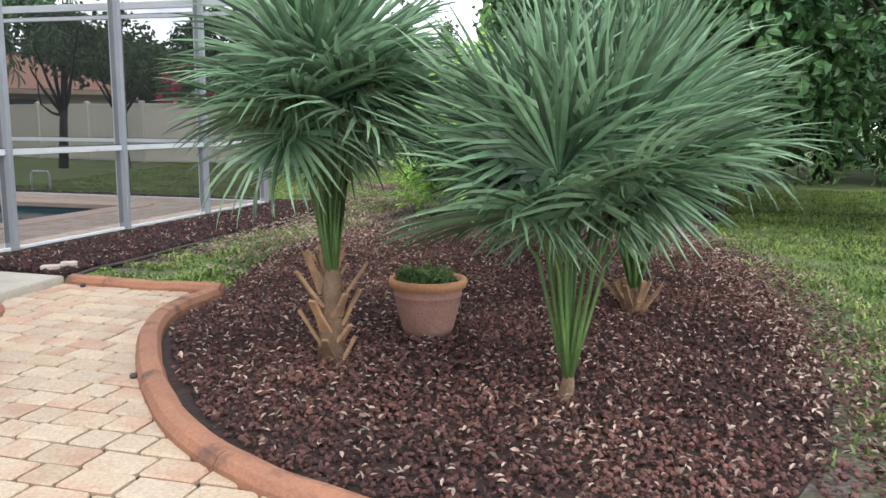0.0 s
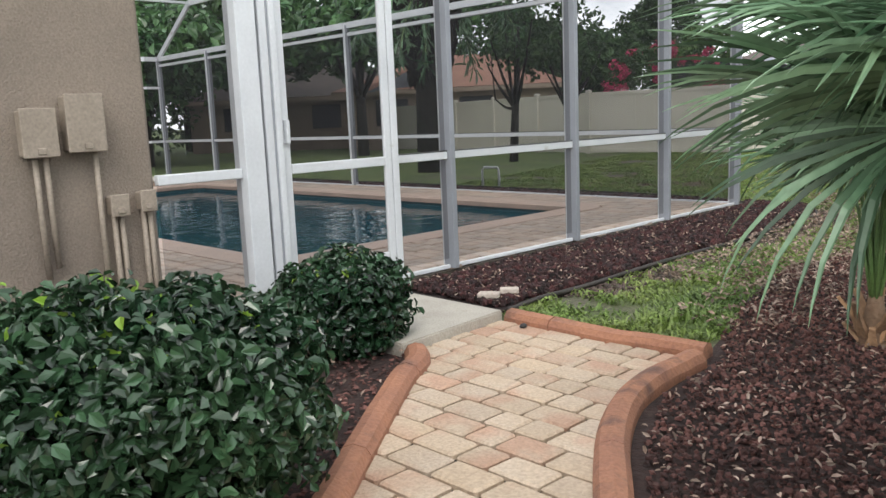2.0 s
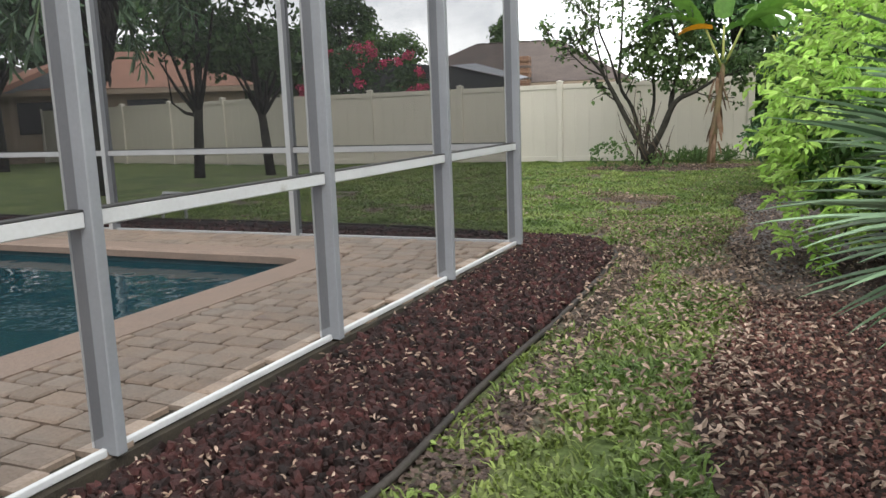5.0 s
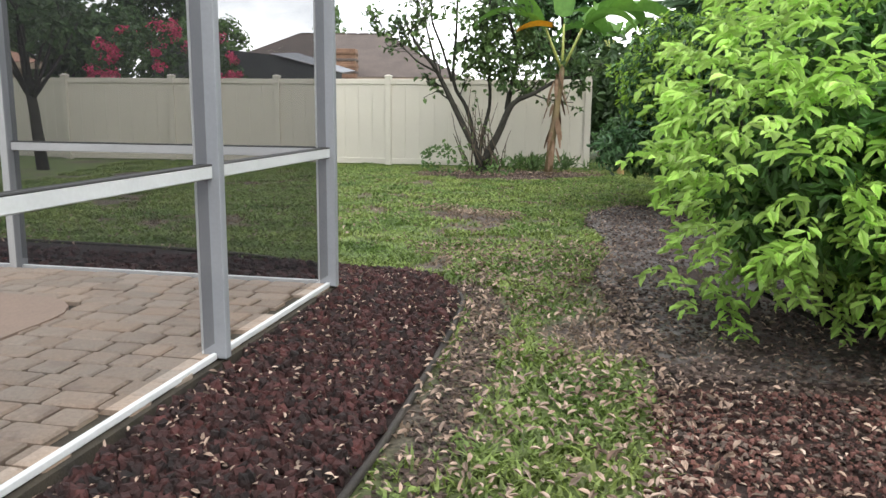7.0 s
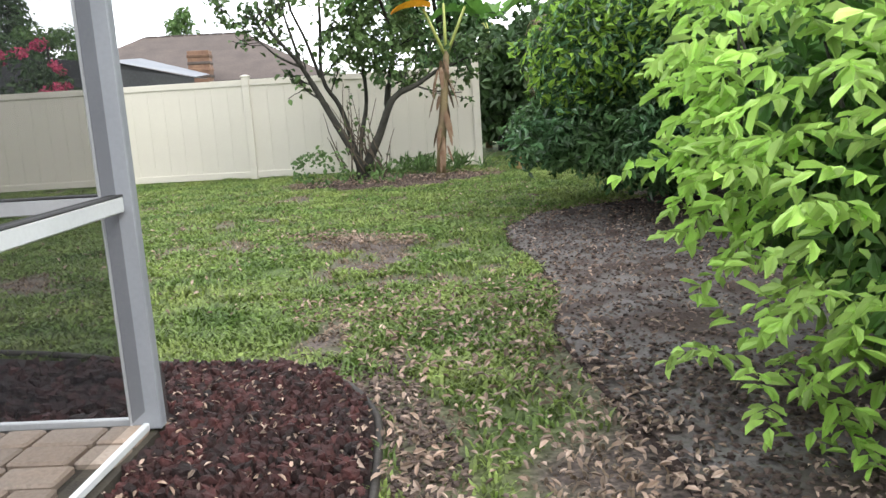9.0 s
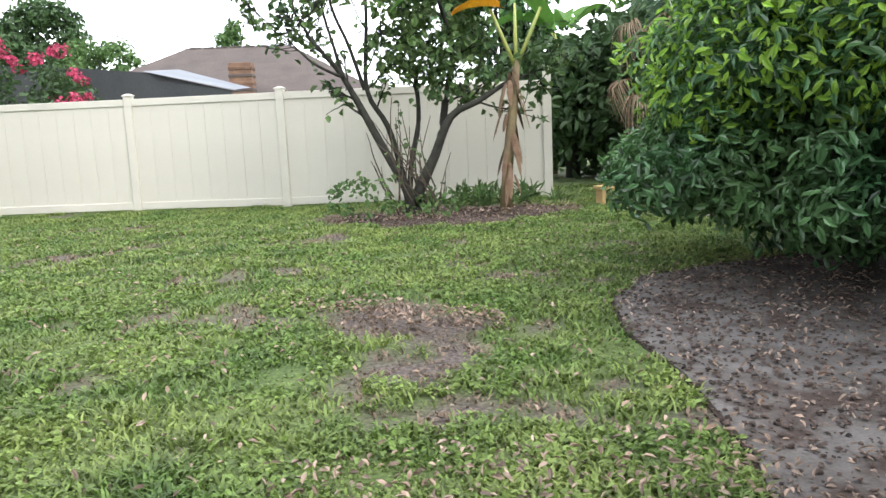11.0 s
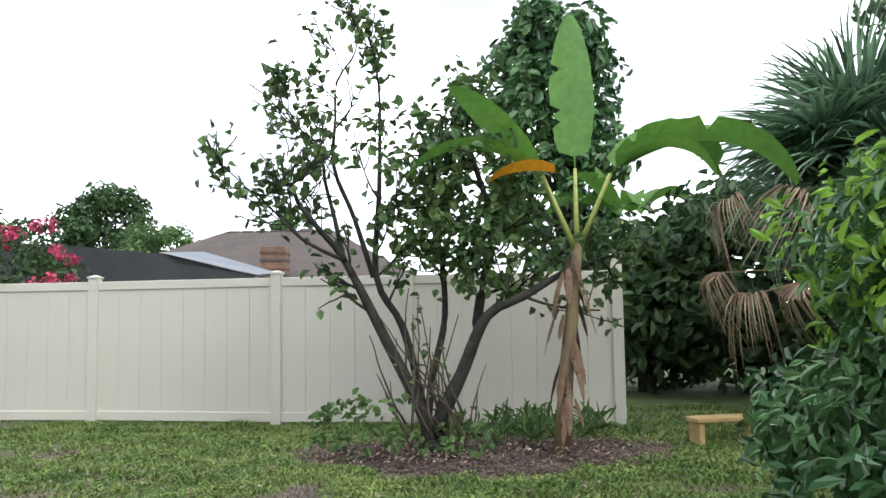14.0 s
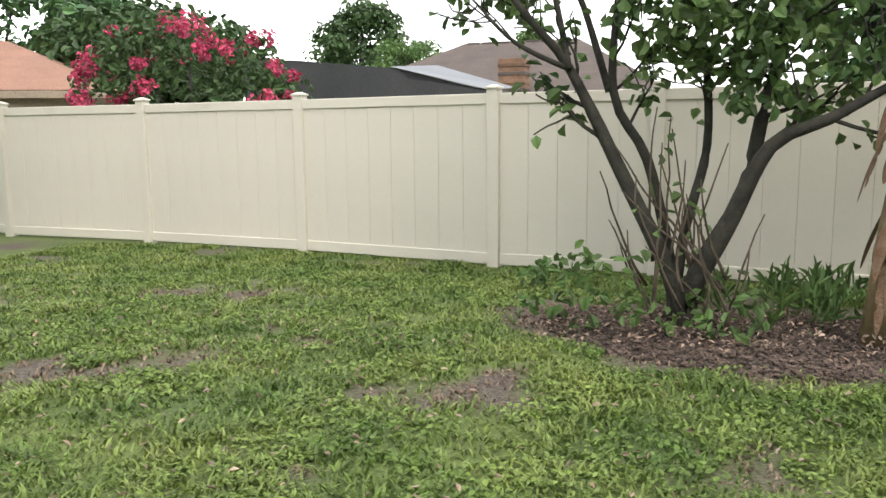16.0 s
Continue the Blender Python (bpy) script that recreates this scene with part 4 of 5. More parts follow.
def make_lime_shrub():
    rng = np.random.default_rng(7)
    root = tagged(new("lime_shrub"), "large spreading bright lime-green leafy shrub on the mulch", "shrub")
    cs, ns, ds, tips = [], [], [], []
    for cx, cy, cz, rx, ry, rz, count in ((0.30, 12.75, 1.2, 1.12, 1.2, 0.92, 620), (-0.35, 12.3, 0.92, 0.5, 0.65, 0.42, 110), (-0.62, 12.9, 0.22, 0.2, 0.25, 0.12, 14), (0.35, 11.8, 0.75, 0.55, 0.4, 0.5, 90)):
        p, nd = ball_points(count, rng, 0.8)
        for a, d in zip(p * (rx, ry, rz) * rng.uniform(0.82, 1.12, size=(count, 1)) + (cx, cy, cz), nd):
            if a[2] < 0.12:
                continue
            way = Vector(d.tolist()) + Vector((0, 0, 0.55)) + Vector(rng.normal(size=3).tolist()) * 0.3
            q, way = Vector(a.tolist()), way.normalized()
            tips.append(tuple(q))
            for k in range(7):
                way = (way + Vector(rng.normal(size=3).tolist()) * 0.14 + Vector((0, 0, -0.15))).normalized()
                q = q + way * 0.034
                side = way.cross(Vector((0, 0, 1))).normalized()
                for o in (-1, 1):
                    cs.append(tuple(q))
                    ds.append(tuple(side * o * (1.0 - 0.06 * k) + way * (0.5 + 0.08 * k) + Vector((0, 0, -0.5)) + Vector(rng.normal(size=3).tolist()) * 0.5))
                    ns.append(tuple(Vector((0, 0, 1)) + side * o * 0.45 + Vector(rng.normal(size=3).tolist()) * 0.45))
    v, f = leaves(np.array(cs), np.array(ns), 0.078, 0.032, rng, aim=np.array(ds))
    obj("leaves", v.tolist(), f.tolist(), M_LIME, root)
    # Fill leaves inside and low down, coloured as shade behind the sprays.
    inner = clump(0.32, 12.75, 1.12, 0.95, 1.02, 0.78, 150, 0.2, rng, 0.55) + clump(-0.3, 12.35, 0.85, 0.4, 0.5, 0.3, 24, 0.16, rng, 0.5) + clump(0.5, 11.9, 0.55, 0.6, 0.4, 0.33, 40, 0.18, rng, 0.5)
    foliage("inner_leaves", inner, 75, 0.085, 0.036, M_LIMESHADE, 9, root, 0.4, 0.7)
    stems(root, (0.35, 12.75, -0.03), tips[:26], 0.026, M_DARKBARK, rng)


def make_citrus():
    rng = np.random.default_rng(17)
    root = tagged(new("citrus_tree"), "dense dark glossy round-crowned tree over bare mulch", "tree")
    bl = clump(1.9, 18.1, 1.5, 1.6, 1.6, 0.85, 250, 0.3, rng, 0.7) + clump(1.85, 18.1, 0.82, 1.82, 1.82, 0.42, 180, 0.26, rng, 0.75)
    foliage("leaves", bl, 150, 0.095, 0.036, M_DEEP, 18, root, 0.45, 0.5)
    top = [b for b in bl if b[2] > 1.2 and b[0] < 2.4]
    foliage("young_leaves", top, 85, 0.085, 0.032, M_YOUNG, 19, root, 0.9, 0.0)
    v, f = tube([(1.87, 18.15, -0.05), (1.9, 18.12, 0.3), (1.92, 18.1, 0.7), (1.95, 18.1, 1.4)], [0.11, 0.09, 0.08, 0.05], 10)
    obj("trunk", v, f, M_DARKBARK, root, smooth=True)
    stems(root, (1.9, 18.1, 0.45), [b[:3] for b in bl[:22]], 0.04, M_DARKBARK, rng, "limb")


def branch(verts, faces, p, d, length, r, depth, rng, tips, up=0.12, spread=0.55):
    """A limb that forks and tapers; collects the tips."""
    pts, rad = [p.copy()], [r]
    k = 5
    for i in range(k):
        d = (d + Vector(rng.normal(size=3).tolist()) * 0.19 + Vector((0, 0, up))).normalized()
        p = p + d * length / k
        pts.append(p.copy())
        rad.append(max(0.006, r * (1 - 0.5 * (i + 1) / k)))
        if depth < 3:
            tips.append((p.copy(), d.copy(), depth))
    tube(pts, rad, 7 if depth > 2 else 5, verts, faces)
    if depth > 0:
        for _ in range(3 if depth > 1 else 4):
            t = rng.uniform(0.4, 1.0)
            q = pts[min(k, int(t * k))]
            dd = (d + Vector(rng.normal(size=3).tolist()) * spread).normalized()
            branch(verts, faces, q, dd, length * rng.uniform(0.5, 0.8), max(0.007, rad[min(k, int(t * k))] * 0.7), depth - 1, rng, tips, up, spread)


def make_fig():
    rng = np.random.default_rng(27)
    root = tagged(new("fig_tree"), "sparse many-stemmed fig tree with broad drooping leaves", "tree")
    y0, tips = 23.45, []
    limbs = (((-1.08, 0.0, -0.05), (-1.14, 0.0, 0.34), (-1.50, 0.05, 1.08), (-1.86, 0.0, 1.86), (-2.08, -0.1, 2.15), (-2.26, -0.15, 2.38), 0.075),
             ((-1.02, 0.0, -0.05), (-0.95, -0.05, 0.25), (-0.78, -0.1, 0.74), (-0.48, -0.15, 1.30), (-0.12, -0.2, 1.48), (0.28, -0.1, 1.72), 0.085),
             ((-1.0, 0.05, -0.05), (-0.88, 0.1, 0.36), (-0.64, 0.15, 0.95), (-0.50, 0.2, 1.5), (-0.44, 0.2, 2.2), (-0.60, 0.1, 2.9), 0.075),
             ((-1.08, 0.05, -0.05), (-1.14, 0.15, 0.5), (-1.32, 0.2, 1.2), (-1.55, 0.2, 1.7), (-1.46, 0.15, 2.6), (-1.48, 0.1, 3.4), 0.05),
             ((-1.05, 0.0, 0.1), (-1.0, 0.2, 0.7), (-0.9, 0.35, 1.3), (-0.95, 0.35, 2.0), (-1.05, 0.3, 2.6), (-0.95, 0.3, 3.2), 0.045),
             ((-1.88, 0.0, 1.86), (-1.95, 0.15, 2.3), (-2.05, 0.2, 2.7), (-2.12, 0.2, 2.9), (-2.16, 0.1, 3.05), (-2.2, 0.1, 3.15), 0.028),
             ((-1.55, 0.2, 1.7), (-1.75, 0.2, 2.3), (-1.9, 0.15, 2.8), (-2.0, 0.1, 3.3), (-1.95, 0.1, 3.65), (-1.82, 0.1, 3.9), 0.03),
             ((-1.86, 0.0, 1.86), (-2.1, -0.1, 1.95), (-2.25, -0.15, 2.05), (-2.38, -0.2, 2.15), (-2.48, -0.2, 2.28), (-2.55, -0.2, 2.4), 0.022))
    for *pts, r in limbs:
        line = smooth_line([(x + 0.035 * rng.normal(), y0 + dy + 0.03 * rng.normal(), z) for x, dy, z in pts], 0.12)
        k = len(line)
        rad = [r * (1 - 0.72 * i / k) * (1 + 0.08 * noise.noise(p * 9)) for i, p in enumerate(line)]
        v, f = tube(line, rad, 8)
        for i in range(int(k * 0.45), k, 2):
            if line[i].z < 1.25:
                continue
            d = (line[min(i + 1, k - 1)] - line[i - 1]).normalized()
            out = (d * 0.5 + Vector(rng.normal(size=3).tolist()) * 0.7 + Vector((-0.25 if line[i].x < -1.6 else 0.1, 0, 0.35))).normalized()
            branch(v, f, line[i], out, rng.uniform(0.4, 0.85), max(0.007, rad[i] * 0.4), 1, rng, tips, 0.05, 0.7)
        branch(v, f, line[-1], (line[-1] - line[-3]).normalized(), 0.55, rad[-1], 2, rng, tips, 0.08, 0.6)
        obj("limb", v, f, M_DARKBARK, root, smooth=True)
    low = []
    for _ in range(26):
        a = Vector((rng.uniform(-1.45, -0.7), y0 + rng.uniform(-0.3, 0.25), rng.uniform(-0.03, 0.5)))
        w = Vector((rng.uniform(-0.75, 0.6), rng.uniform(-0.3, 0.3), 1.0)).normalized()
        pts, reach = [a], rng.uniform(0.5, 1.3)
        for k in range(6):
            w = (w + Vector(rng.normal(size=3).tolist()) * 0.13 + Vector((0, 0, 0.08))).normalized()
            pts.append(pts[-1] + w * reach / 6)
        v, f = tube(pts, [0.013 - 0.0014 * k for k in range(7)], 5)
        obj("sucker", v, f, M_BARK, root, smooth=True)
        low += [(p, w) for p in pts[3:]]
    cs, ns = [], []
    for p, dd, depth in tips:
        for _ in range(int(rng.poisson(0.75 if p.x < -1.6 else 1.4))):
            cs.append(np.array(p) + rng.normal(size=3) * 0.06)
            ns.append(np.array((0, 0, 0.8)) + rng.normal(size=3) * 0.7)
    for p, dd in low:
        if rng.random() < 0.3:
            cs.append(np.array(p) + rng.normal(size=3) * 0.05)
            ns.append(np.array((0, 0, 0.8)) + rng.normal(size=3) * 0.7)
    v, f = leaves(np.array(cs), np.array(ns), 0.105, 0.075, rng, droop=0.9)
    obj("leaves", v.tolist(), f.tolist(), M_FIG, root)
    weeds = clump(-1.75, 23.1, 0.3, 0.4, 0.3, 0.25, 10, 0.12, rng) + clump(-0.95, 23.1, 0.22, 0.6, 0.3, 0.12, 8, 0.12, rng)
    tagged(foliage("undergrowth", weeds, 14, 0.09, 0.055, M_FARL, 28, root, 0.4, 0.2), kind="stuff")
    foliage("inner_foliage", clump(-0.68, 23.45, 2.45, 0.85, 0.6, 0.85, 80, 0.2, rng, 0.35), 15, 0.105, 0.075, M_FIG, 29, root, 0.3, 0.8)


def banana_leaf(root, base, az, el, length, width, bend, material, name="leaf", hang=0.35, twist=0.0):
    """A long paddle blade on its midrib, bending over."""
    verts, faces = [], []
    d = Vector((math.cos(az) * math.cos(el), math.sin(az) * math.cos(el), math.sin(el)))
    side = Vector((-math.sin(az), math.cos(az), 0))
    side = Matrix.Rotation(radians(twist), 3, d) @ side
    p, k, rip = Vector(base), 26, random.Random(round(az * 97 + length * 31))
    for i in range(k + 1):
        t = i / k
        w = width * (max(0.0, math.sin(math.pi * min(1, (t * 0.93 + 0.06)))) ** 0.55) * (0.06 if t < 0.1 else 1)
        nrm = side.cross(d).normalized()
        lw, rw = [w * (rip.uniform(0.4, 0.7) if rip.random() < 0.07 else rip.uniform(0.96, 1.02)) for _ in range(2)]
        verts += [p + side * lw + nrm * lw * hang, p, p - side * rw + nrm * rw * hang]
        d = (d + Vector((0, 0, -bend / k * (0.4 + 1.6 * t)))).normalized()
        p = p + d * length / k
    for i in range(k):
        a = i * 3
        faces += [(a, a + 1, a + 4, a + 3), (a + 1, a + 2, a + 5, a + 4)]
    obj(name, verts, faces, material, root, smooth=True)


def make_banana(x, y, h, blades, label, seed, stalk_len=0.5):
    root = tagged(new("banana_plant"), label, "banana plant")
    v, f = tube([(x - 0.15, y, -0.05), (x - 0.08, y, h * 0.4), (x + 0.02, y, h * 0.8), (x + 0.06, y, h)], [0.085, 0.07, 0.06, 0.045], 10)
    obj("stem", v, f, M_BANSTEM, root, smooth=True)
    rng = random.Random(seed)
    for i in range(24):
        a, z = rng.uniform(0, 6.28), rng.uniform(0.4, h * 0.95)
        banana_leaf(root, (x - 0.08 + 0.06 * math.cos(a) + 0.05 * z / h, y + 0.06 * math.sin(a), z), a, -1.1, rng.uniform(0.25, 0.6), 0.035, 0.9, M_FIBRE, "dry_sheath")
    for az, el, L, w, b, hang, twist in blades:
        a, e = radians(az), radians(el)
        dv = Vector((math.cos(a) * math.cos(max(e, 1.1)), math.sin(a) * math.cos(max(e, 1.1)), math.sin(max(e, 1.1))))
        s, t = Vector((x + 0.05, y, h - 0.1)), Vector((x + 0.06, y, h)) + dv * stalk_len
        vv, ff = tube([s, s.lerp(t, 0.5), t], [0.03, 0.024, 0.016], 6)
        obj("stalk", vv, ff, M_BANSTALK, root, smooth=True)
        banana_leaf(root, t, a, e, L, w, b, M_BANANA, "leaf", hang, twist)
    return root


make_lime_shrub()
make_citrus()
make_fig()
ban = make_banana(0.30, 23.1, 1.98, ((85, 87, 1.55, 0.22, 0.1, 0.3, 0), (176, 55, 1.25, 0.15, 0.5, 0.2, 60), (3, 46, 1.35, 0.2, 2.0, -1.0, 0), (350, 32, 1.9, 0.2, 1.5, -1.0, 0), (185, 32, 1.4, 0.11, 1.3, -0.9, 0), (335, 38, 1.1, 0.14, 1.8, -0.8, 0)),
                  "tall banana plant with one orange leaf before the fence", 3, 0.72)
banana_leaf(ban, (0.18, 22.95, 2.62), radians(186), 0.15, 0.7, 0.1, 0.6, M_ORANGE, "orange_leaf", -0.9)
make_banana(2.75, 29.6, 2.5, ((170, 40, 1.4, 0.2, 1.6, -0.9, 0), (200, 60, 1.3, 0.2, 1.4, -0.6, 20), (20, 50, 1.3, 0.2, 1.5, -0.9, 0), (260, 45, 1.2, 0.2, 1.7, -0.5, 0), (120, 70, 1.2, 0.18, 0.8, 0.3, 0)), "banana plant behind the fence end", 5)


def make_tree(name, x, y, h, crown, trunk_r, label, seed, material=M_FAR, clumps=60, per=60, leaf=0.28, size=0.8, lean=0.0, bottom=None, category="tree"):
    rng = np.random.default_rng(seed)
    root = tagged(new(name), label, category)
    rz = (h - (bottom if bottom is not None else h * 0.35)) / 2
    cz = h - rz
    bl = clump(x + lean, y, cz, crown, crown, rz, clumps, size, rng, 0.55)
    foliage("crown", bl, per, leaf, leaf * 0.6, material, seed, root, 0.3, 0.4)
    v, f = tube([(x, y, -0.1), (x + lean * 0.3, y, h * 0.25), (x + lean * 0.7, y, h * 0.5), (x + lean, y, h * 0.8)], [trunk_r, trunk_r * 0.8, trunk_r * 0.6, trunk_r * 0.2], 9)
    obj("trunk", v, f, M_DARKBARK, root, smooth=True)
    stems(root, (x + lean * 0.4, y, h * 0.3), [b[:3] for b in bl[:9]], trunk_r * 0.4, M_DARKBARK, rng, "limb", 0.3)
    return root


make_tree("magnolia_tree", 2.0, 31.5, 8.2, 1.3, 0.16, "tall dark magnolia behind the fence", 61, M_DEEP, 60, 80, 0.24, 0.5, bottom=2.0)
for i, (x, y, h, c, lb) in enumerate(((4.6, 28.0, 3.2, 2.2, "dark shrubby tree beyond the fence end"), (6.4, 22.2, 6.0, 2.3, "leafy tree at the lawn's edge"), (9.5, 20.5, 7.5, 3.2, "leafy tree at the lawn's edge"),
                                      (10.5, 26.0, 8.5, 3.4, "tall leafy tree behind the shrubs"), (2.7, 28.5, 2.5, 1.4, "dark shrubby tree beyond the fence end"))):
    make_tree("garden_tree", x, y, h, c, 0.16, lb, 70 + i, M_FAR if i % 2 == 0 else M_DEEP, 75, 75, 0.22, 0.75, bottom=0.3)
for i, (x, y, h, c) in enumerate(((3.6, 15.5, 4.2, 1.6), (5.6, 12.2, 5.5, 2.2), (5.2, 17.5, 5.0, 2.0), (3.2, 12.8, 3.6, 1.3))):
    make_tree("garden_tree", x, y, h, c, 0.13, "dark leafy tree in the rear of the mulch bed", 80 + i, M_DEEP if i % 2 else M_FAR, 70, 85, 0.16, 0.55, bottom=0.9)
for i, (x, y, h, c) in enumerate(((8.0, 21.0, 6.0, 2.6), (12.0, 22.0, 7.5, 3.4), (16.5, 23.0, 8.0, 3.6), (21, 21, 8, 3.6), (12, 30, 10, 4), (20, 33, 11, 5))):
    make_tree("garden_tree", x, y, h, c, 0.2, "large dark leafy tree beyond the lawn", 90 + i, M_FAR, 85, 75, 0.3, 0.9, bottom=1.6)
root = tagged(new("hedge_row"), "low mixed yellow-green hedge at the lawn's end", "hedge")
rng = np.random.default_rng(5)
foliage("leaves", clump(12.5, 19.2, 0.5, 6.5, 0.6, 0.4, 60, 0.4, rng, 0.3), 60, 0.14, 0.07, M_FARL, 6, root, 0.5)
foliage("dark_leaves", clump(12.5, 20.0, 1.0, 6.5, 0.6, 0.7, 60, 0.5, rng, 0.3), 60, 0.16, 0.08, M_DEEP, 7, root, 0.5)

root = tagged(new("hedge_row"), "dark hedge beyond the pool screen", "hedge")
foliage("leaves", clump(-33, 19, 1.2, 2.0, 13.0, 1.4, 90, 1.1, rng, 0.3), 60, 0.3, 0.16, M_FAR, 9, root, 0.5)
make_tree("garden_tree", 1.9, 15.4, 4.6, 1.4, 0.1, "dark leafy tree behind the lime shrub", 88, M_DEEP, 70, 85, 0.14, 0.45, bottom=1.1)
# trees beyond the pool and the fence
make_tree("garden_tree", -10.8, 23.5, 4.6, 1.0, 0.13, "small bare-stemmed tree on the lawn beyond the pool", 111, M_FAR, 26, 26, 0.16, 0.4, lean=0.25, bottom=2.2)
make_tree("garden_tree", -9.3, 24.0, 4.3, 1.1, 0.12, "small forked tree on the lawn beyond the pool", 112, M_FAR, 28, 30, 0.16, 0.4, lean=-0.3, bottom=2.1)
make_tree("garden_tree", -31.0, 101.0, 15.2, 4.4, 0.5, "round dark tree far behind the houses", 113, M_FAR, 60, 90, 0.6, 1.6, bottom=3.0)
make_tree("garden_tree", -20.6, 83.0, 9.2, 3.0, 0.3, "light green spreading tree far behind the houses", 114, M_FARL, 40, 90, 0.4, 1.1, bottom=2.5)
make_tree("garden_tree", -8.6, 72.8, 8.9, 1.1, 0.25, "slim light green tree behind the shingled roof", 115, M_FARL, 26, 80, 0.35, 0.6, bottom=3.0)
for i, (x, y, h, c) in enumerate(((-19, 27.5, 6.6, 2.8), (-25, 29, 7.2, 3.6), (-31, 27, 9, 4.2), (-24, 42, 8, 5), (-36, 34, 9.5, 5), (-16.5, 41, 5.2, 3.0), (-24, 22, 5, 3), (-28, 17, 7, 3.6), (-23, 14, 7, 3.0), (-40, 24, 12, 5.5), (-33, 20, 9, 4))):
    make_tree("garden_tree", x, y, h, c, 0.22, "dark broadleaf tree beyond the pool screen", 120 + i, M_FAR if i % 3 else M_DEEP, 46 if i < 3 else 80, 80, 0.36, 1.0, bottom=3.4 if i < 3 else (2.2 if i < 7 else 0.4))
myr = make_tree("crape_myrtle", -8.4, 29.2, 3.1, 1.8, 0.08, "crape myrtle in pink blossom behind the fence", 131, M_FAR, 60, 70, 0.12, 0.4, bottom=0.9)
rng = np.random.default_rng(77)
foliage("blossom", [b for b in clump(-8.4, 29.1, 2.1, 1.95, 1.7, 1.1, 70, 0.15, rng, 0.85)], 55, 0.07, 0.06, M_PINK, 132, myr, 0.3)


def make_cabbage_palm(x, y, h, seed):
    root = tagged(new("date_palm"), "tall palm with a thick dark trunk and hanging fronds", "palm")
    v, f = tube([(x, y, -0.1), (x, y, h * 0.5), (x + 0.1, y, h)], [0.38, 0.33, 0.3], 12)
    obj("trunk", v, f, M_DARKBARK, root, smooth=True)
    rng = np.random.default_rng(seed)
    for i in range(22):
        az, el = i * 2.4, radians(rng.uniform(-35, 70))
        d = Vector((math.cos(az) * math.cos(el), math.sin(az) * math.cos(el), math.sin(el)))
        p, cs, ns = Vector((x + 0.1, y, h)), [], []
        pts = [p.copy()]
        for k in range(14):
            d = (d + Vector((0, 0, -0.11))).normalized()
            p = p + d * 0.17
            pts.append(p.copy())
            for _ in range(6):
                cs.append(np.array(p) + rng.normal(size=3) * 0.03)
                ns.append(np.array((d.y, -d.x, 0.2)) + rng.normal(size=3) * 0.3)
        v, f = tube(pts, [0.02] * len(pts), 5)
        rib = obj("frond", v, f, M_PETIOLE, root)
        lv, lf = leaves(np.array(cs), np.array(ns), 0.42, 0.035, rng, droop=1.6)
        obj("leaflets", lv.tolist(), lf.tolist(), M_FAN, rib)
    a, z = rng.uniform(0, 6.28, 900), rng.uniform(2.6, h, 900)
    r = 0.25 + 0.55 * rng.random(900) * (z - 2.2) / (h - 2.2)
    sk = np.column_stack([x + np.cos(a) * r, y + np.sin(a) * r, z])
    lv, lf = leaves(sk, np.column_stack([np.cos(a), np.sin(a), np.full(900, 0.2)]), 0.6, 0.06, rng, droop=5.0)
    obj("dead_skirt", lv.tolist(), lf.tolist(), M_DARKBARK, root)


make_cabbage_palm(-11.05, 19.9, 4.4, 141)


# ---- neighbours' houses ----
def make_house(cx, cy, w, dpt, wall, ridge, ang, roof_mat, label, hip=0.35):
    root = tagged(new("house"), label, "house")
    m = Matrix.Translation((cx, cy, 0)) @ Matrix.Rotation(radians(ang), 4, "Z")
    part("wall", box_bm(-w / 2, w / 2, -dpt / 2, dpt / 2, 0, wall, 0, m), M_HOUSEWALL, root)
    e, h = 0.5, w * (0.5 - hip)
    v = [m @ Vector(p) for p in ((-w / 2 - e, -dpt / 2 - e, wall), (w / 2 + e, -dpt / 2 - e, wall), (w / 2 + e, dpt / 2 + e, wall), (-w / 2 - e, dpt / 2 + e, wall), (-h, 0, ridge), (h, 0, ridge))]
    obj("roof", v, [(0, 1, 5, 4), (1, 2, 5), (2, 3, 4, 5), (3, 0, 4), (3, 2, 1, 0)], roof_mat, root)
    fv = [m @ Vector(p) for p in ((-w / 2 - e, -dpt / 2 - e - 0.02, wall - 0.02), (w / 2 + e, -dpt / 2 - e - 0.02, wall - 0.02), (w / 2 + e, -dpt / 2 - e - 0.02, wall - 0.2), (-w / 2 - e, -dpt / 2 - e - 0.02, wall - 0.2))]
    obj("fascia", fv, [(0, 1, 2, 3)], M_HOUSEWALL, root)
    for k in (-0.28, 0.12):
        part("window", box_bm(w * k - 0.7, w * k + 0.7, -dpt / 2 - 0.04, -dpt / 2 + 0.02, 1.0, 2.1, 0.01, m), M_BLUEGLASS, root)
    return root, m


h1, hm = make_house(-5.4, 44.5, 9.5, 9.0, 2.3, 4.3, -4, M_SHINGLE, "brown shingle-roofed neighbour house behind the fence", 0.3)
chim = part("chimney", box_bm(0.6, 1.3, -5.4, -4.7, 0, 3.3, 0.01, hm), M_BRICK, h1, "banded brown brick chimney")
for k in range(7):
    part("course", box_bm(0.58, 1.32, -5.42, -4.68, 1.75 + k * 0.22, 1.85 + k * 0.22, 0.01, hm), M_SHINGLE if k % 2 else M_BRICK, h1)
for k in range(7):
    part("ridge_cap", box_bm(-1.8 + 0.5 * k, -1.36 + 0.5 * k, -0.15, 0.15, 4.2, 4.31, 0.02, hm), M_DARKROOF, h1)
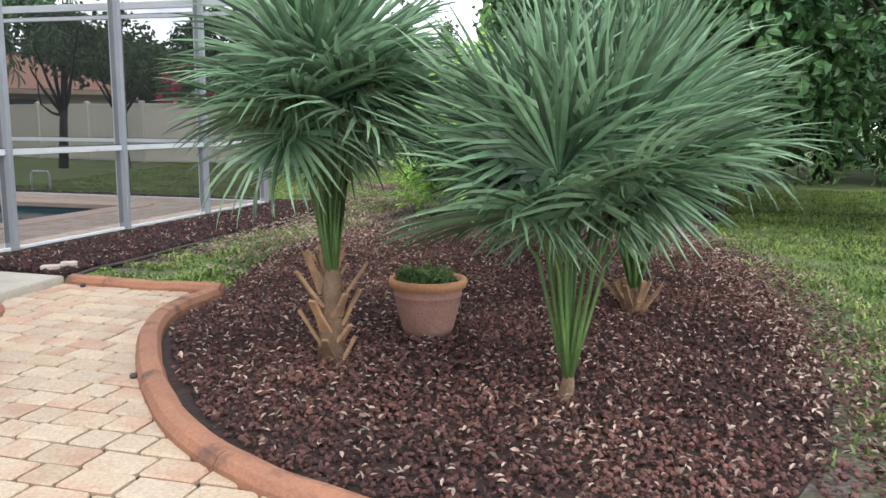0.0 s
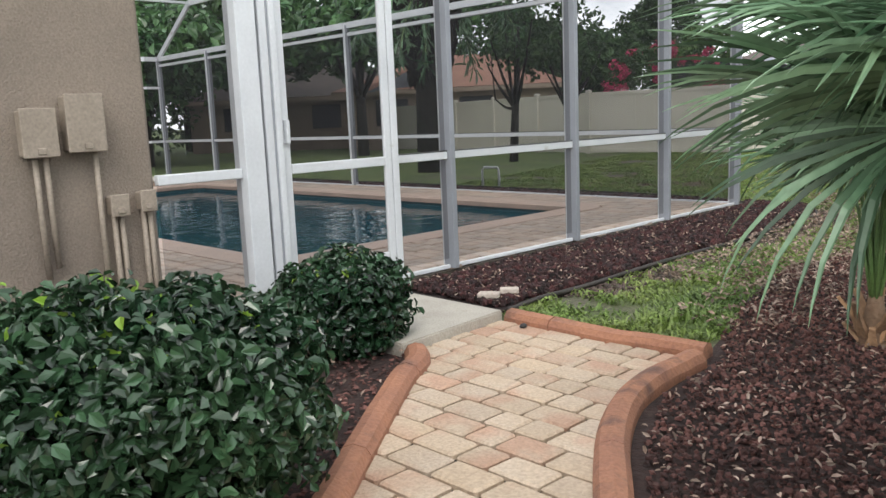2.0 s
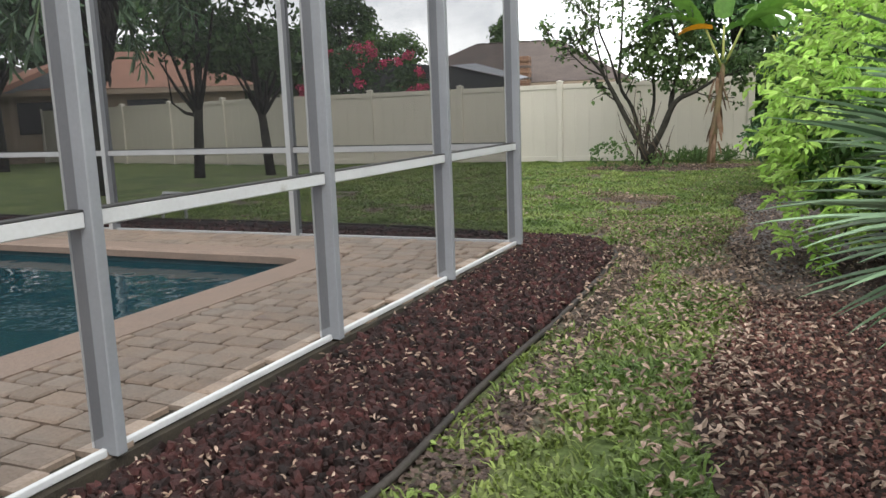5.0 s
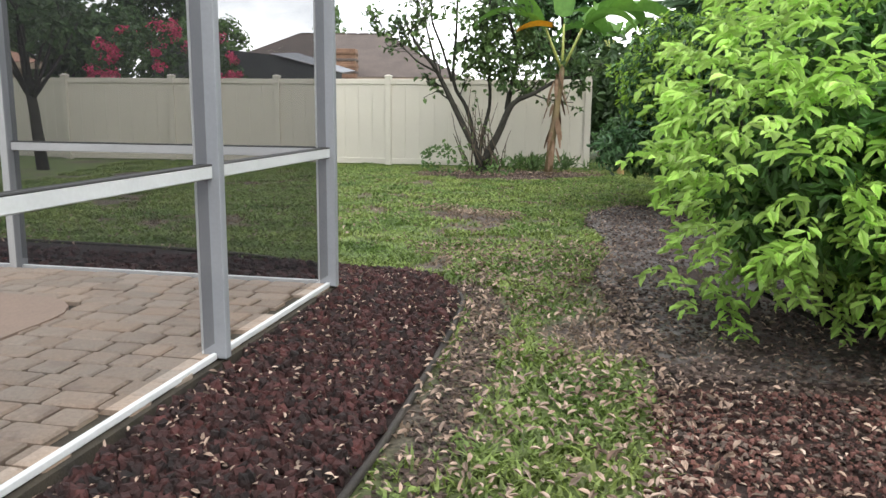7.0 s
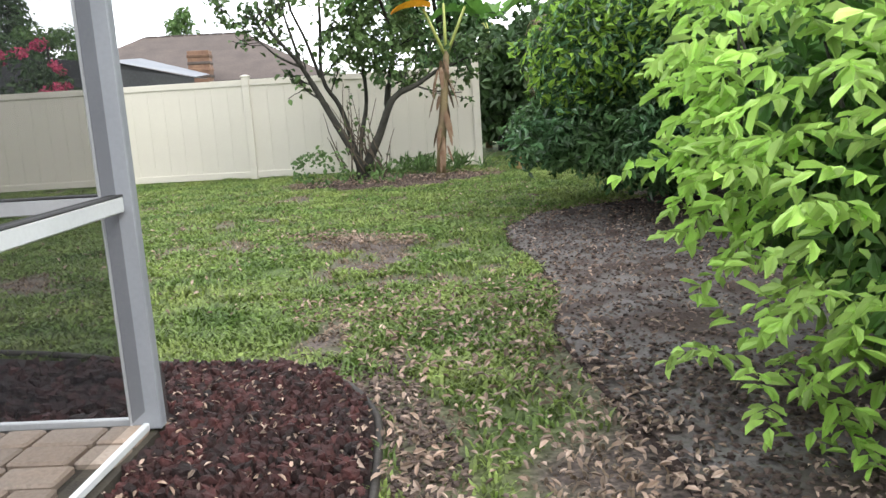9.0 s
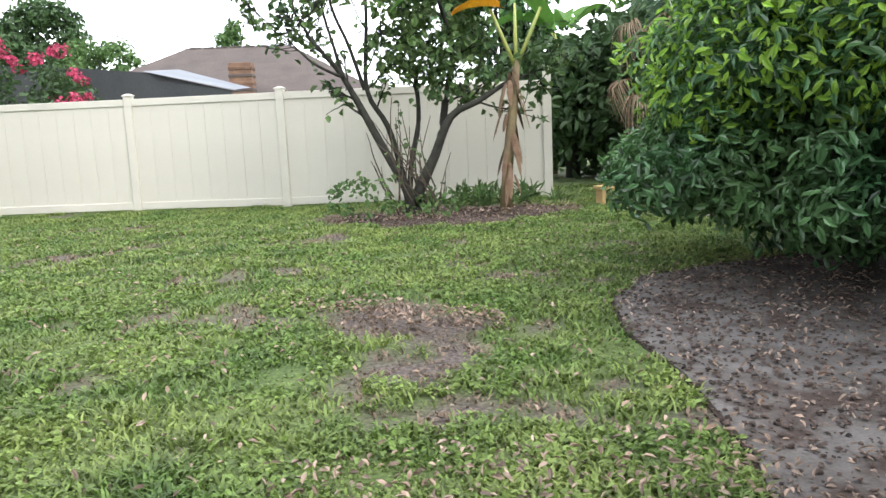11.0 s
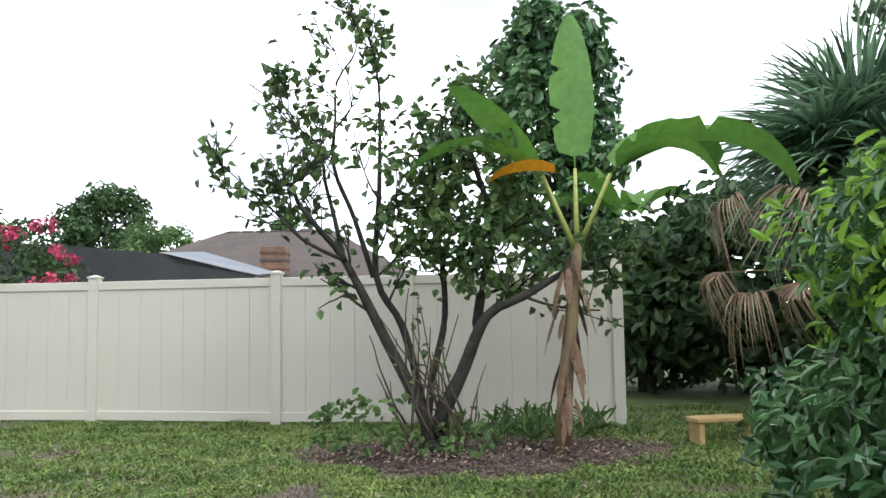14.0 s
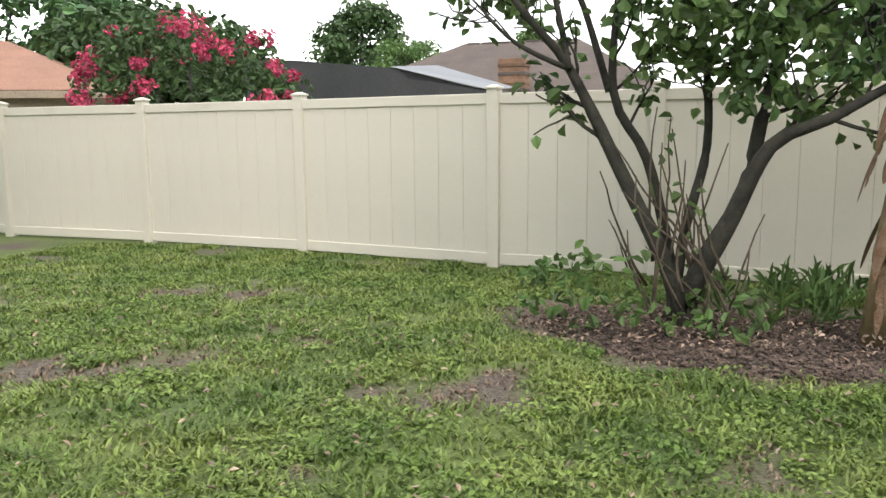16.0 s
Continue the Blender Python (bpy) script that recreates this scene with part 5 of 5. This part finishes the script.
cg = tagged(new("neighbour_cage"), "black pool screen roof with a grey sheet edge behind the fence", "screen enclosure")
obj("screen_roof", [(-10.8, 35.6, 3.15), (-9.5, 35.4, 3.1), (-6.7, 35.0, 2.8), (-4.6, 34.7, 2.25), (-4.4, 37.5, 2.3), (-7.0, 38.5, 2.85), (-10.5, 38.5, 3.15)], [(0, 1, 2, 3, 4, 5, 6)], M_CAGE, cg)
obj("screen_side", [(-10.8, 35.6, 0), (-4.6, 34.7, 0), (-4.6, 34.7, 2.25), (-6.7, 35.0, 2.8), (-9.5, 35.4, 3.1), (-10.8, 35.6, 3.15)], [(0, 1, 2, 3, 4, 5)], M_CAGE, cg)
obj("roof_sheet", [(-6.9, 34.98, 2.85), (-4.55, 34.65, 2.27), (-4.3, 36.5, 2.4), (-6.3, 36.9, 3.0)], [(0, 1, 2, 3)], M_SHEET, cg)
make_house(-20.5, 37.0, 9.0, 8.0, 2.5, 4.1, 25, M_TERRA, "terracotta-roofed neighbour house behind the fence")
make_house(-29.0, 37.0, 11.0, 8.0, 2.5, 4.4, 25, M_DARKROOF, "dark-roofed neighbour house behind the fence")
an, am = make_house(-21.9, 34.6, 4.4, 3.2, 2.45, 3.4, -55, M_TERRA, "low gabled annexe before the terracotta roof", 0.0)
obj("gable", [am @ Vector(p) for p in ((2.75, -1.7, 2.42), (2.75, 1.7, 2.42), (2.75, 0, 3.2), (2.72, -1.7, 2.42), (2.72, 1.7, 2.42), (2.72, 0, 3.2))], [(0, 1, 2), (5, 4, 3), (0, 2, 5, 3), (2, 1, 4, 5)], M_SHEET, an)


# ---- small things ----
def make_pot():
    root = tagged(new("flower_pot"), "round terracotta pot with low green weeds", "flower pot")
    root.location = (-0.17, 6.85, 0.02)
    part("body", lathe_bm([(0.125, 0), (0.15, 0.06), (0.185, 0.2), (0.192, 0.235), (0.196, 0.24), (0.197, 0.25), (0.193, 0.255), (0.2, 0.29)]), M_POT, root, smooth=True)
    part("rim", lathe_bm([(0.2, 0.285), (0.218, 0.29), (0.226, 0.315), (0.222, 0.335), (0.205, 0.34), (0.192, 0.33), (0.19, 0.28)]), M_RIM, root, smooth=True)
    part("soil", lathe_bm([(0.02, 0.29), (0.19, 0.292), (0.192, 0.3), (0.1, 0.31), (0.001, 0.312)]), M_MULCH, root)
    rng = np.random.default_rng(3)
    bl = [(rng.uniform(-0.13, 0.13), rng.uniform(-0.13, 0.13), 0.33, 0.07, 0.07, 0.06) for _ in range(16)]
    foliage("plant", bl, 34, 0.045, 0.02, M_FARL, 4, root, 0.3, -0.2)


def make_bench():
    root = tagged(new("low_bench"), "small yellowish wooden bench by the shrubs", "bench")
    m = Matrix.Translation((1.85, 23.5, 0)) @ Matrix.Rotation(0.15, 4, "Z")
    part("seat", box_bm(-0.33, 0.33, -0.12, 0.12, 0.22, 0.27, 0.01, m), M_WOOD, root)
    for sx in (-0.27, 0.27):
        part("leg", box_bm(sx - 0.03, sx + 0.03, -0.1, 0.1, -0.02, 0.22, 0.006, m), M_WOOD, root)


def make_pipe_stand():
    root = tagged(new("pool_pipe"), "bent white pipe standing in the mulch beyond the pool", "pipe")
    a, b = W(6.04, 5.36), W(6.04, 4.98)
    v, f = tube([(a.x, a.y, 0.0), (a.x, a.y, 0.33), (a.x + 0.03, a.y, 0.37), (b.x - 0.03, b.y, 0.37), (b.x, b.y, 0.33), (b.x, b.y, 0.0)], [0.022] * 6, 8)
    obj("pipe", v, f, M_ALU, root, smooth=True)


def make_stone(x, y, a, s, label):
    b = box_bm(-s, s, -s * 0.62, s * 0.62, 0.0, 0.035, 0.006, Matrix.Translation((x, y, 0.075)) @ Matrix.Rotation(a, 4, "Z"))
    tagged(part("paving_piece", b, M_WHITE), label, "stone")


def make_pebble(x, y, z):
    bm = bmesh.new()
    bmesh.ops.create_icosphere(bm, subdivisions=2, radius=0.022)
    for v in bm.verts:
        v.co *= 1 + 0.4 * noise.noise(v.co * 40 + Vector((x, y, 0)))
        v.co.z *= 0.7
    bmesh.ops.translate(bm, verts=bm.verts[:], vec=(x, y, z))
    tagged(part("pebble", bm, M_DARK), "small dark lump lying by the kerb", "pebble", "dark lumps by the kerb")


def make_ledge():
    root = tagged(new("raised_ledge"), "low tan raised ledge at the end of the pool", "ledge")
    part("base", box_bm(1.9, 3.3, 11.3, 13.4, DECK, 0.22, 0.02, FRAME), M_COPING, root)
    part("cap", box_bm(1.85, 3.35, 11.25, 13.45, 0.22, 0.27, 0.02, FRAME), M_SLAB, root)


for px, py, pz in ((-1.50, 5.93, 0.045), (-2.22, 5.80, 0.045), (-2.75, 8.0, 0.045)):
    make_pebble(px, py, pz)
make_ledge()
make_pot()
make_bench()
make_pipe_stand()
make_stone(-3.22, 8.45, 0.3, 0.07, "broken pale paver piece on the lava bed")
make_stone(-3.16, 8.62, 0.5, 0.062, "broken pale paver piece on the lava bed")
sp = part("gate_valve", lathe_bm([(0.05, 0), (0.05, 0.09), (0.03, 0.11), (0.001, 0.115)], 12), M_WHITE)
sp.location = (-3.7, 4.7, 0.0)
sp.scale = (2.2, 2.2, 3.0)
tagged(sp, "white capped pipe stub by the house wall", "pipe")

# ---- loose cover of the beds ----
R = np.random.default_rng(400)
near_bed = [(-0.62, 5.02), (-0.93, 5.34), (-1.37, 6.08), (-1.60, 6.65), (-1.70, 7.2), (-1.62, 7.86), (-1.72, 8.3), (-1.75, 8.9), (-1.75, 10.2), (-1.2, 11.8), (2.6, 11.4), (2.45, 9.2), (2.16, 7.55), (1.9, 6.5), (1.45, 5.3), (1.1, 4.8), (0.45, 4.45), (-0.22, 4.76)]
far_bed = [(-1.2, 11.8), (-1.0, 13.6), (-0.92, 14.4), (-0.6, 15.3), (-0.46, 16.2), (-0.45, 17.0), (-0.25, 17.8), (0.24, 18.5), (1.1, 18.8), (2.8, 19.2), (4.2, 18.3), (4.4, 16.0), (3.6, 13.6), (2.6, 11.4)]
near_strip = [(-3.9, 8.45), (-3.1, 8.36), *[(x - 0.03, y) for x, y in EDGING[1:11]], (-2.9, 14.45), tuple(W(4.62, 0)[:2]), tuple(W(0, -0.06)[:2])]
SXY = sample(near_strip, 12000, R)
tagged(chips("lava_rocks", SXY, np.array([strip_z(*p) for p in SXY]) + R.uniform(0.0, 0.025, len(SXY)), 0.026, M_LAVA, R, 1.0), "loose dark red lava rocks", "lava rock", kind="stuff")
tagged(chips("mulch_chips", sample(near_bed, 52000, R), R.uniform(0.018, 0.045, 52000), 0.0135, M_CHIP, R, 0.7), "loose red-brown mulch chips", "mulch", kind="stuff")
tagged(chips("mulch_chips", sample(far_bed, 20000, R), R.uniform(0.025, 0.034, 20000), 0.015, M_CHIPD, R, 0.35), "loose brown mulch chips under the shrubs", "mulch", kind="stuff")
tagged(chips("mulch_chips", sample([(-1.3, 11.0), (2.2, 10.6), (2.7, 13.3), (1.2, 13.9), (0.2, 13.3), (-0.98, 14.2)], 5500, R), R.uniform(0.026, 0.04, 5500), 0.018, M_CHIPD, R, 0.4), "mixed brown chips and leaves by the lime shrub", "mulch", kind="stuff")
tagged(chips("mulch_chips", sample([(1.2, 4.8), (1.7, 4.9), (2.3, 6.2), (2.75, 9.2), (2.7, 11.2), (2.3, 10.5), (2.0, 7.5), (1.6, 6)], 3000, R), R.uniform(0.01, 0.03, 3000), 0.017, M_CHIP, R, 0.4), "mulch chips spilled onto the grass edge", "mulch", kind="stuff")
BACK = [tuple(W(4.64, 0.1)[:2]), tuple(W(4.64, 9.5)[:2]), tuple(W(5.75, 9.5)[:2]), tuple(W(5.6, 0.6)[:2])]
BXY = sample(BACK, 5000, R)
tagged(chips("lava_rocks", BXY, np.array([strip_z(*p) for p in BXY]), 0.04, M_LAVA, R, 0.8), "dark lava rocks behind the far screen wall", "lava rock", kind="stuff")
tagged(chips("mulch_chips", sample(LEFT_BED, 11000, R), R.uniform(0.02, 0.04, 11000), 0.0145, M_CHIP, R, 0.4), "loose brown mulch chips by the hedge", "mulch", kind="stuff")


def litter(name, polys, size, label, seed):
    rng = np.random.default_rng(seed)
    xy = np.concatenate([sample(p, k, rng) for p, k in polys])
    n = rng.normal(size=(len(xy), 3)) * 0.45 + (0, 0, 1)
    v, f = leaves(np.column_stack([xy, rng.uniform(0.028, 0.052, len(xy)) + np.array([strip_z(*p) for p in xy])]), n, size, size * 0.42, rng, fold=0.3, droop=0)
    tagged(obj(name, v.tolist(), f.tolist(), M_LITTER), label, "fallen leaves", kind="stuff")


litter("leaf_litter", [(near_bed, 5200), (far_bed, 6000), (near_strip, 2000), (LEFT_BED, 900), ([(1.2, 5), (2.4, 5.5), (2.9, 9), (2.9, 11), (2.2, 11), (1.9, 7)], 1500)], 0.03, "pale dry fallen leaves on the mulch", 5)
litter("leaf_litter", [([(-2.6, 9.5), (-1.6, 9.3), (-0.9, 13), (-0.5, 15.5), (-2.4, 15.5), (-1.95, 14)], 2600), ([(-2.1, 8.5), (-1.5, 8.3), (-0.9, 10.5), (-0.9, 13.5), (-1.5, 13)], 700), ([(-7, 15), (0.2, 15.5), (1, 21.5), (-7, 24)], 1300), ([(-2.4, 18.25), (-1.9, 18.3), (-1.1, 17.6), (-1.0, 17.2), (-1.5, 17.2), (-2.1, 17.8)], 420), ([(-2.2, 22.6), (1.0, 22.4), (1.2, 23.9), (-2.1, 24)], 900)], 0.04, "dry brown fallen leaves on the lawn", 6)


# ---- grass ----
def grass(name, count, region, tall, material, seed, thin, label):
    rng = np.random.default_rng(seed)
    x0, x1, y0, y1 = region
    xy = np.column_stack([rng.uniform(x0, x1, count), rng.uniform(y0, y1, count)])
    keep = []
    for i, (x, y) in enumerate(xy):
        d = Vector((x, y, 0)) - P2
        s, q = d.dot(U), d.dot(N)
        if q > -0.1 and s < 4.8:
            continue
        if inside(BED, x, y) or inside(STRIP, x, y):
            continue
        b = bareness(x, y)
        if (b < thin * rng.random()) if thin > 0 else (b > 0.15 and rng.random() < b):
            keep.append(i)
    c = xy[keep]
    k, blades = len(c), 5
    c = np.repeat(c, blades, axis=0) + rng.normal(0, 0.022, (k * blades, 2))
    a = rng.uniform(0, 6.28, k * blades)
    h = tall * rng.uniform(0.5, 1.4, k * blades) * np.array([0.95 + 0.9 * noise.noise((p[0] * 2.3, p[1] * 2.3, 9)) for p in c])
    lean = rng.uniform(0.5, 1.8, k * blades) * h
    w = 0.0045 + 0.003 * rng.random(k * blades)
    ca, sa = np.cos(a), np.sin(a)
    z0 = np.zeros(k * blades)
    v = np.stack([np.column_stack([c[:, 0] - sa * w, c[:, 1] + ca * w, z0]), np.column_stack([c[:, 0] + sa * w, c[:, 1] - ca * w, z0]),
                  np.column_stack([c[:, 0] + ca * lean * 0.45 + sa * w, c[:, 1] + sa * lean * 0.45 - ca * w, h * 0.75]),
                  np.column_stack([c[:, 0] + ca * lean * 0.45 - sa * w, c[:, 1] + sa * lean * 0.45 + ca * w, h * 0.75]),
                  np.column_stack([c[:, 0] + ca * lean, c[:, 1] + sa * lean, h])], axis=1).reshape(-1, 3)
    o = np.arange(k * blades)[:, None] * 5
    f = (o + np.array([0, 1, 2, 3])).tolist() + (o + np.array([3, 2, 4])).tolist()
    tagged(obj(name, v.tolist(), f, material), label, "grass", kind="stuff")


grass("lawn_grass", 60000, (-8.5, 3.0, 14.0, 26.5), 0.036, M_GRASS, 11, 0.75, "short uneven green lawn grass")
grass("lawn_grass", 16000, (-3.2, 0.2, 8.2, 16.0), 0.038, M_GRASS, 12, 0.7, "thin green grass strip beside the bed")
grass("lawn_grass", 26000, (1.2, 8.5, 4.6, 18.0), 0.04, M_GRASS, 14, 0.9, "green lawn grass beyond the palm bed")
tagged(chips("mulch_chips", sample([(-2.95, 8.9), (-2.6, 9.0), (-1.7, 13.0), (-1.75, 14.3), (-2.3, 14.6), (-2.0, 13.9), (-1.93, 13.2), (-2.3, 11.3)], 3000, R), R.uniform(0.004, 0.014, 3000), 0.016, M_CHIPD, R, 0.4), "scattered dull chips on the worn soil", "mulch", kind="stuff")
tagged(chips("mulch_chips", sample([(-2.1, 23.2), (-1.5, 22.5), (-0.7, 22.2), (0.6, 22.3), (1.0, 22.8), (0.8, 23.8), (-1.9, 23.9)], 7000, R), R.uniform(0.006, 0.02, 7000), 0.02, M_CHIPD, R, 0.4), "dull brown mulch under the fig tree", "mulch", kind="stuff")
grass("dry_grass", 22000, (-6.0, 1.5, 9.0, 24.0), 0.02, M_DRY, 13, 0, "dry straw-coloured grass at the worn patches")

def lawn_weeds(count, region, size, seed):
    """Rosettes of small round leaves among the blades."""
    rng = np.random.default_rng(seed)
    x0, x1, y0, y1 = region
    cs = []
    for x, y in np.column_stack([rng.uniform(x0, x1, count), rng.uniform(y0, y1, count)]):
        d = Vector((x, y, 0)) - P2
        if (d.dot(N) > -0.1 and d.dot(U) < 4.8) or inside(BED, x, y) or inside(STRIP, x, y):
            continue
        if noise.noise((x * 1.6, y * 1.6, 21)) > -0.05 and bareness(x, y) < 0.5:
            cs += [(x + rng.normal() * 0.03, y + rng.normal() * 0.03, rng.uniform(0.012, 0.04)) for _ in range(9)]
    v, f = leaves(np.array(cs), rng.normal(size=(len(cs), 3)) * 0.4 + (0, 0, 1), size, size * 0.7, rng, fold=0.15, droop=0.0)
    tagged(obj("lawn_weeds", v.tolist(), f.tolist(), M_WEED), "small bright round-leaved weeds in the lawn", "weeds", kind="stuff")


lawn_weeds(12000, (-6.5, 1.8, 15.0, 25.0), 0.032, 31)
lawn_weeds(1500, (-3.0, 0.0, 8.3, 15.5), 0.03, 32)
rng = np.random.default_rng(15)
tall = tagged(new("tall_weeds"), "tall green weeds at the fence foot", "weeds")
foliage("blades", [(rng.uniform(-0.8, 1.2), rng.uniform(23.3, 24.4), 0.1, 0.14, 0.14, 0.12) for _ in range(26)], 18, 0.22, 0.016, M_FARL, 16, tall, 0.2, -2.5, 0.6)


# ---- pavers, last ----
def paver_mesh(seed, lx, ly, h):
    rng = random.Random(seed)
    c, e = 0.011, 0.006
    ring = [(-lx / 2 + c, -ly / 2), (lx / 2 - c, -ly / 2), (lx / 2, -ly / 2 + c), (lx / 2, ly / 2 - c), (lx / 2 - c, ly / 2), (-lx / 2 + c, ly / 2), (-lx / 2, ly / 2 - c), (-lx / 2, -ly / 2 + c)]
    ring = [(x + rng.uniform(-e, e) * 0.5, y + rng.uniform(-e, e) * 0.5) for x, y in ring]
    v = [(x, y, 0) for x, y in ring] + [(x, y, h - 0.008) for x, y in ring] + [(x * (1 - 0.022 / lx), y * (1 - 0.022 / ly), h) for x, y in ring]
    f = [(r * 8 + i, r * 8 + (i + 1) % 8, r * 8 + 8 + (i + 1) % 8, r * 8 + 8 + i) for r in range(2) for i in range(8)] + [tuple(range(16, 24))]
    return v, f


PX = 0.158
LENGTHS = (0.158, 0.232)
SETS = [[paver_mesh(10 * k + i, PX - 0.013, L - 0.013, 0.03) for i in range(5)] for k, L in enumerate(LENGTHS)]


def paver_data(material):
    out = []
    for group in SETS:
        row = []
        for v, f in group:
            me = bpy.data.meshes.new("paver")
            me.from_pydata(v, [], f)
            me.materials.append(material)
            row.append(me)
        out.append(row)
    return out


def lay(root, turn, covers, rows, reach, chosen, material, rest, z, seed):
    """Rows of long and short pavers, cut where the ground that they cover ends; the chosen ones are pieces, the rest one field."""
    rg, data = random.Random(seed), paver_data(material)
    base = FRAME @ Matrix.Rotation(radians(turn), 4, "Z")
    verts, faces, made = [], [], 0
    for i in range(*rows):
        q, runs = reach[0] + rg.uniform(0, 0.2), []
        on = None
        while q < reach[1]:
            hit = any(covers(base @ Vector(((i + o) * PX, q, 0))) for o in (-0.3, 0.3))
            if hit and on is None:
                on = q - 0.03
            if not hit and on is not None:
                runs.append((on, q + 0.02))
                on = None
            q += 0.012
        if on is not None:
            runs.append((on, q))
        for a, b in runs:
            while b - a > 0.03:
                k = 1 if rg.random() < 0.6 else 0
                L = LENGTHS[k]
                cut = min(1.0, (b - a) / L) if b - a - L > 0.06 else (b - a) / L if b - a < L * 1.15 else 1.0
                mid = a + L * cut / 2
                m = base @ Matrix.Translation((i * PX, mid, z + rg.uniform(-0.003, 0.003))) @ Matrix.Rotation(rg.uniform(-0.02, 0.02), 4, "Z") @ Matrix.Diagonal((1, cut, 1, 1))
                if made < 300 and chosen(base @ Vector((i * PX, mid, 0))):
                    ob = new("paver", rg.choice(data[k]))
                    ob.matrix_basis, ob.parent = m, root
                    made += 1
                else:
                    v, f = rg.choice(SETS[k])
                    o = len(verts)
                    verts += [m @ Vector(p) for p in v]
                    faces += [[c + o for c in p] for p in f]
                a += L * cut
    tagged(obj("paver_field", verts, faces, rest, root), kind="stuff")


def on_deck(p):
    d = Vector((p.x, p.y, 0)) - P2
    s, q = d.dot(U), d.dot(N)
    return 0.06 < q < 14.1 and DS0 < s < DS1 - 0.05 and not (S0 - 0.25 < s < S1 + 0.25 and Q0 - 0.25 < q < Q1 + 0.25)


def near_deck(p):
    d = Vector((p.x, p.y, 0)) - P2
    return d.dot(N) < 1.2 and d.dot(U) > -2.2


path = tagged(new("paver_path"), "tan tumbled concrete paver path in mixed running bond", "path", kind="structure")
lay(path, 0, lambda p: p.y > 0.5 and inside(PATH_POLY, p.x, p.y), (-70, 12), (-9.0, 2.5), lambda p: p.y > 3.7, M_PAVER, M_PAVERI, 0.004, 9)
lay(deck, 0, on_deck, (-34, 29), (0.0, 14.2), near_deck, M_DECK, M_DECKI, DECK - 0.014, 10)
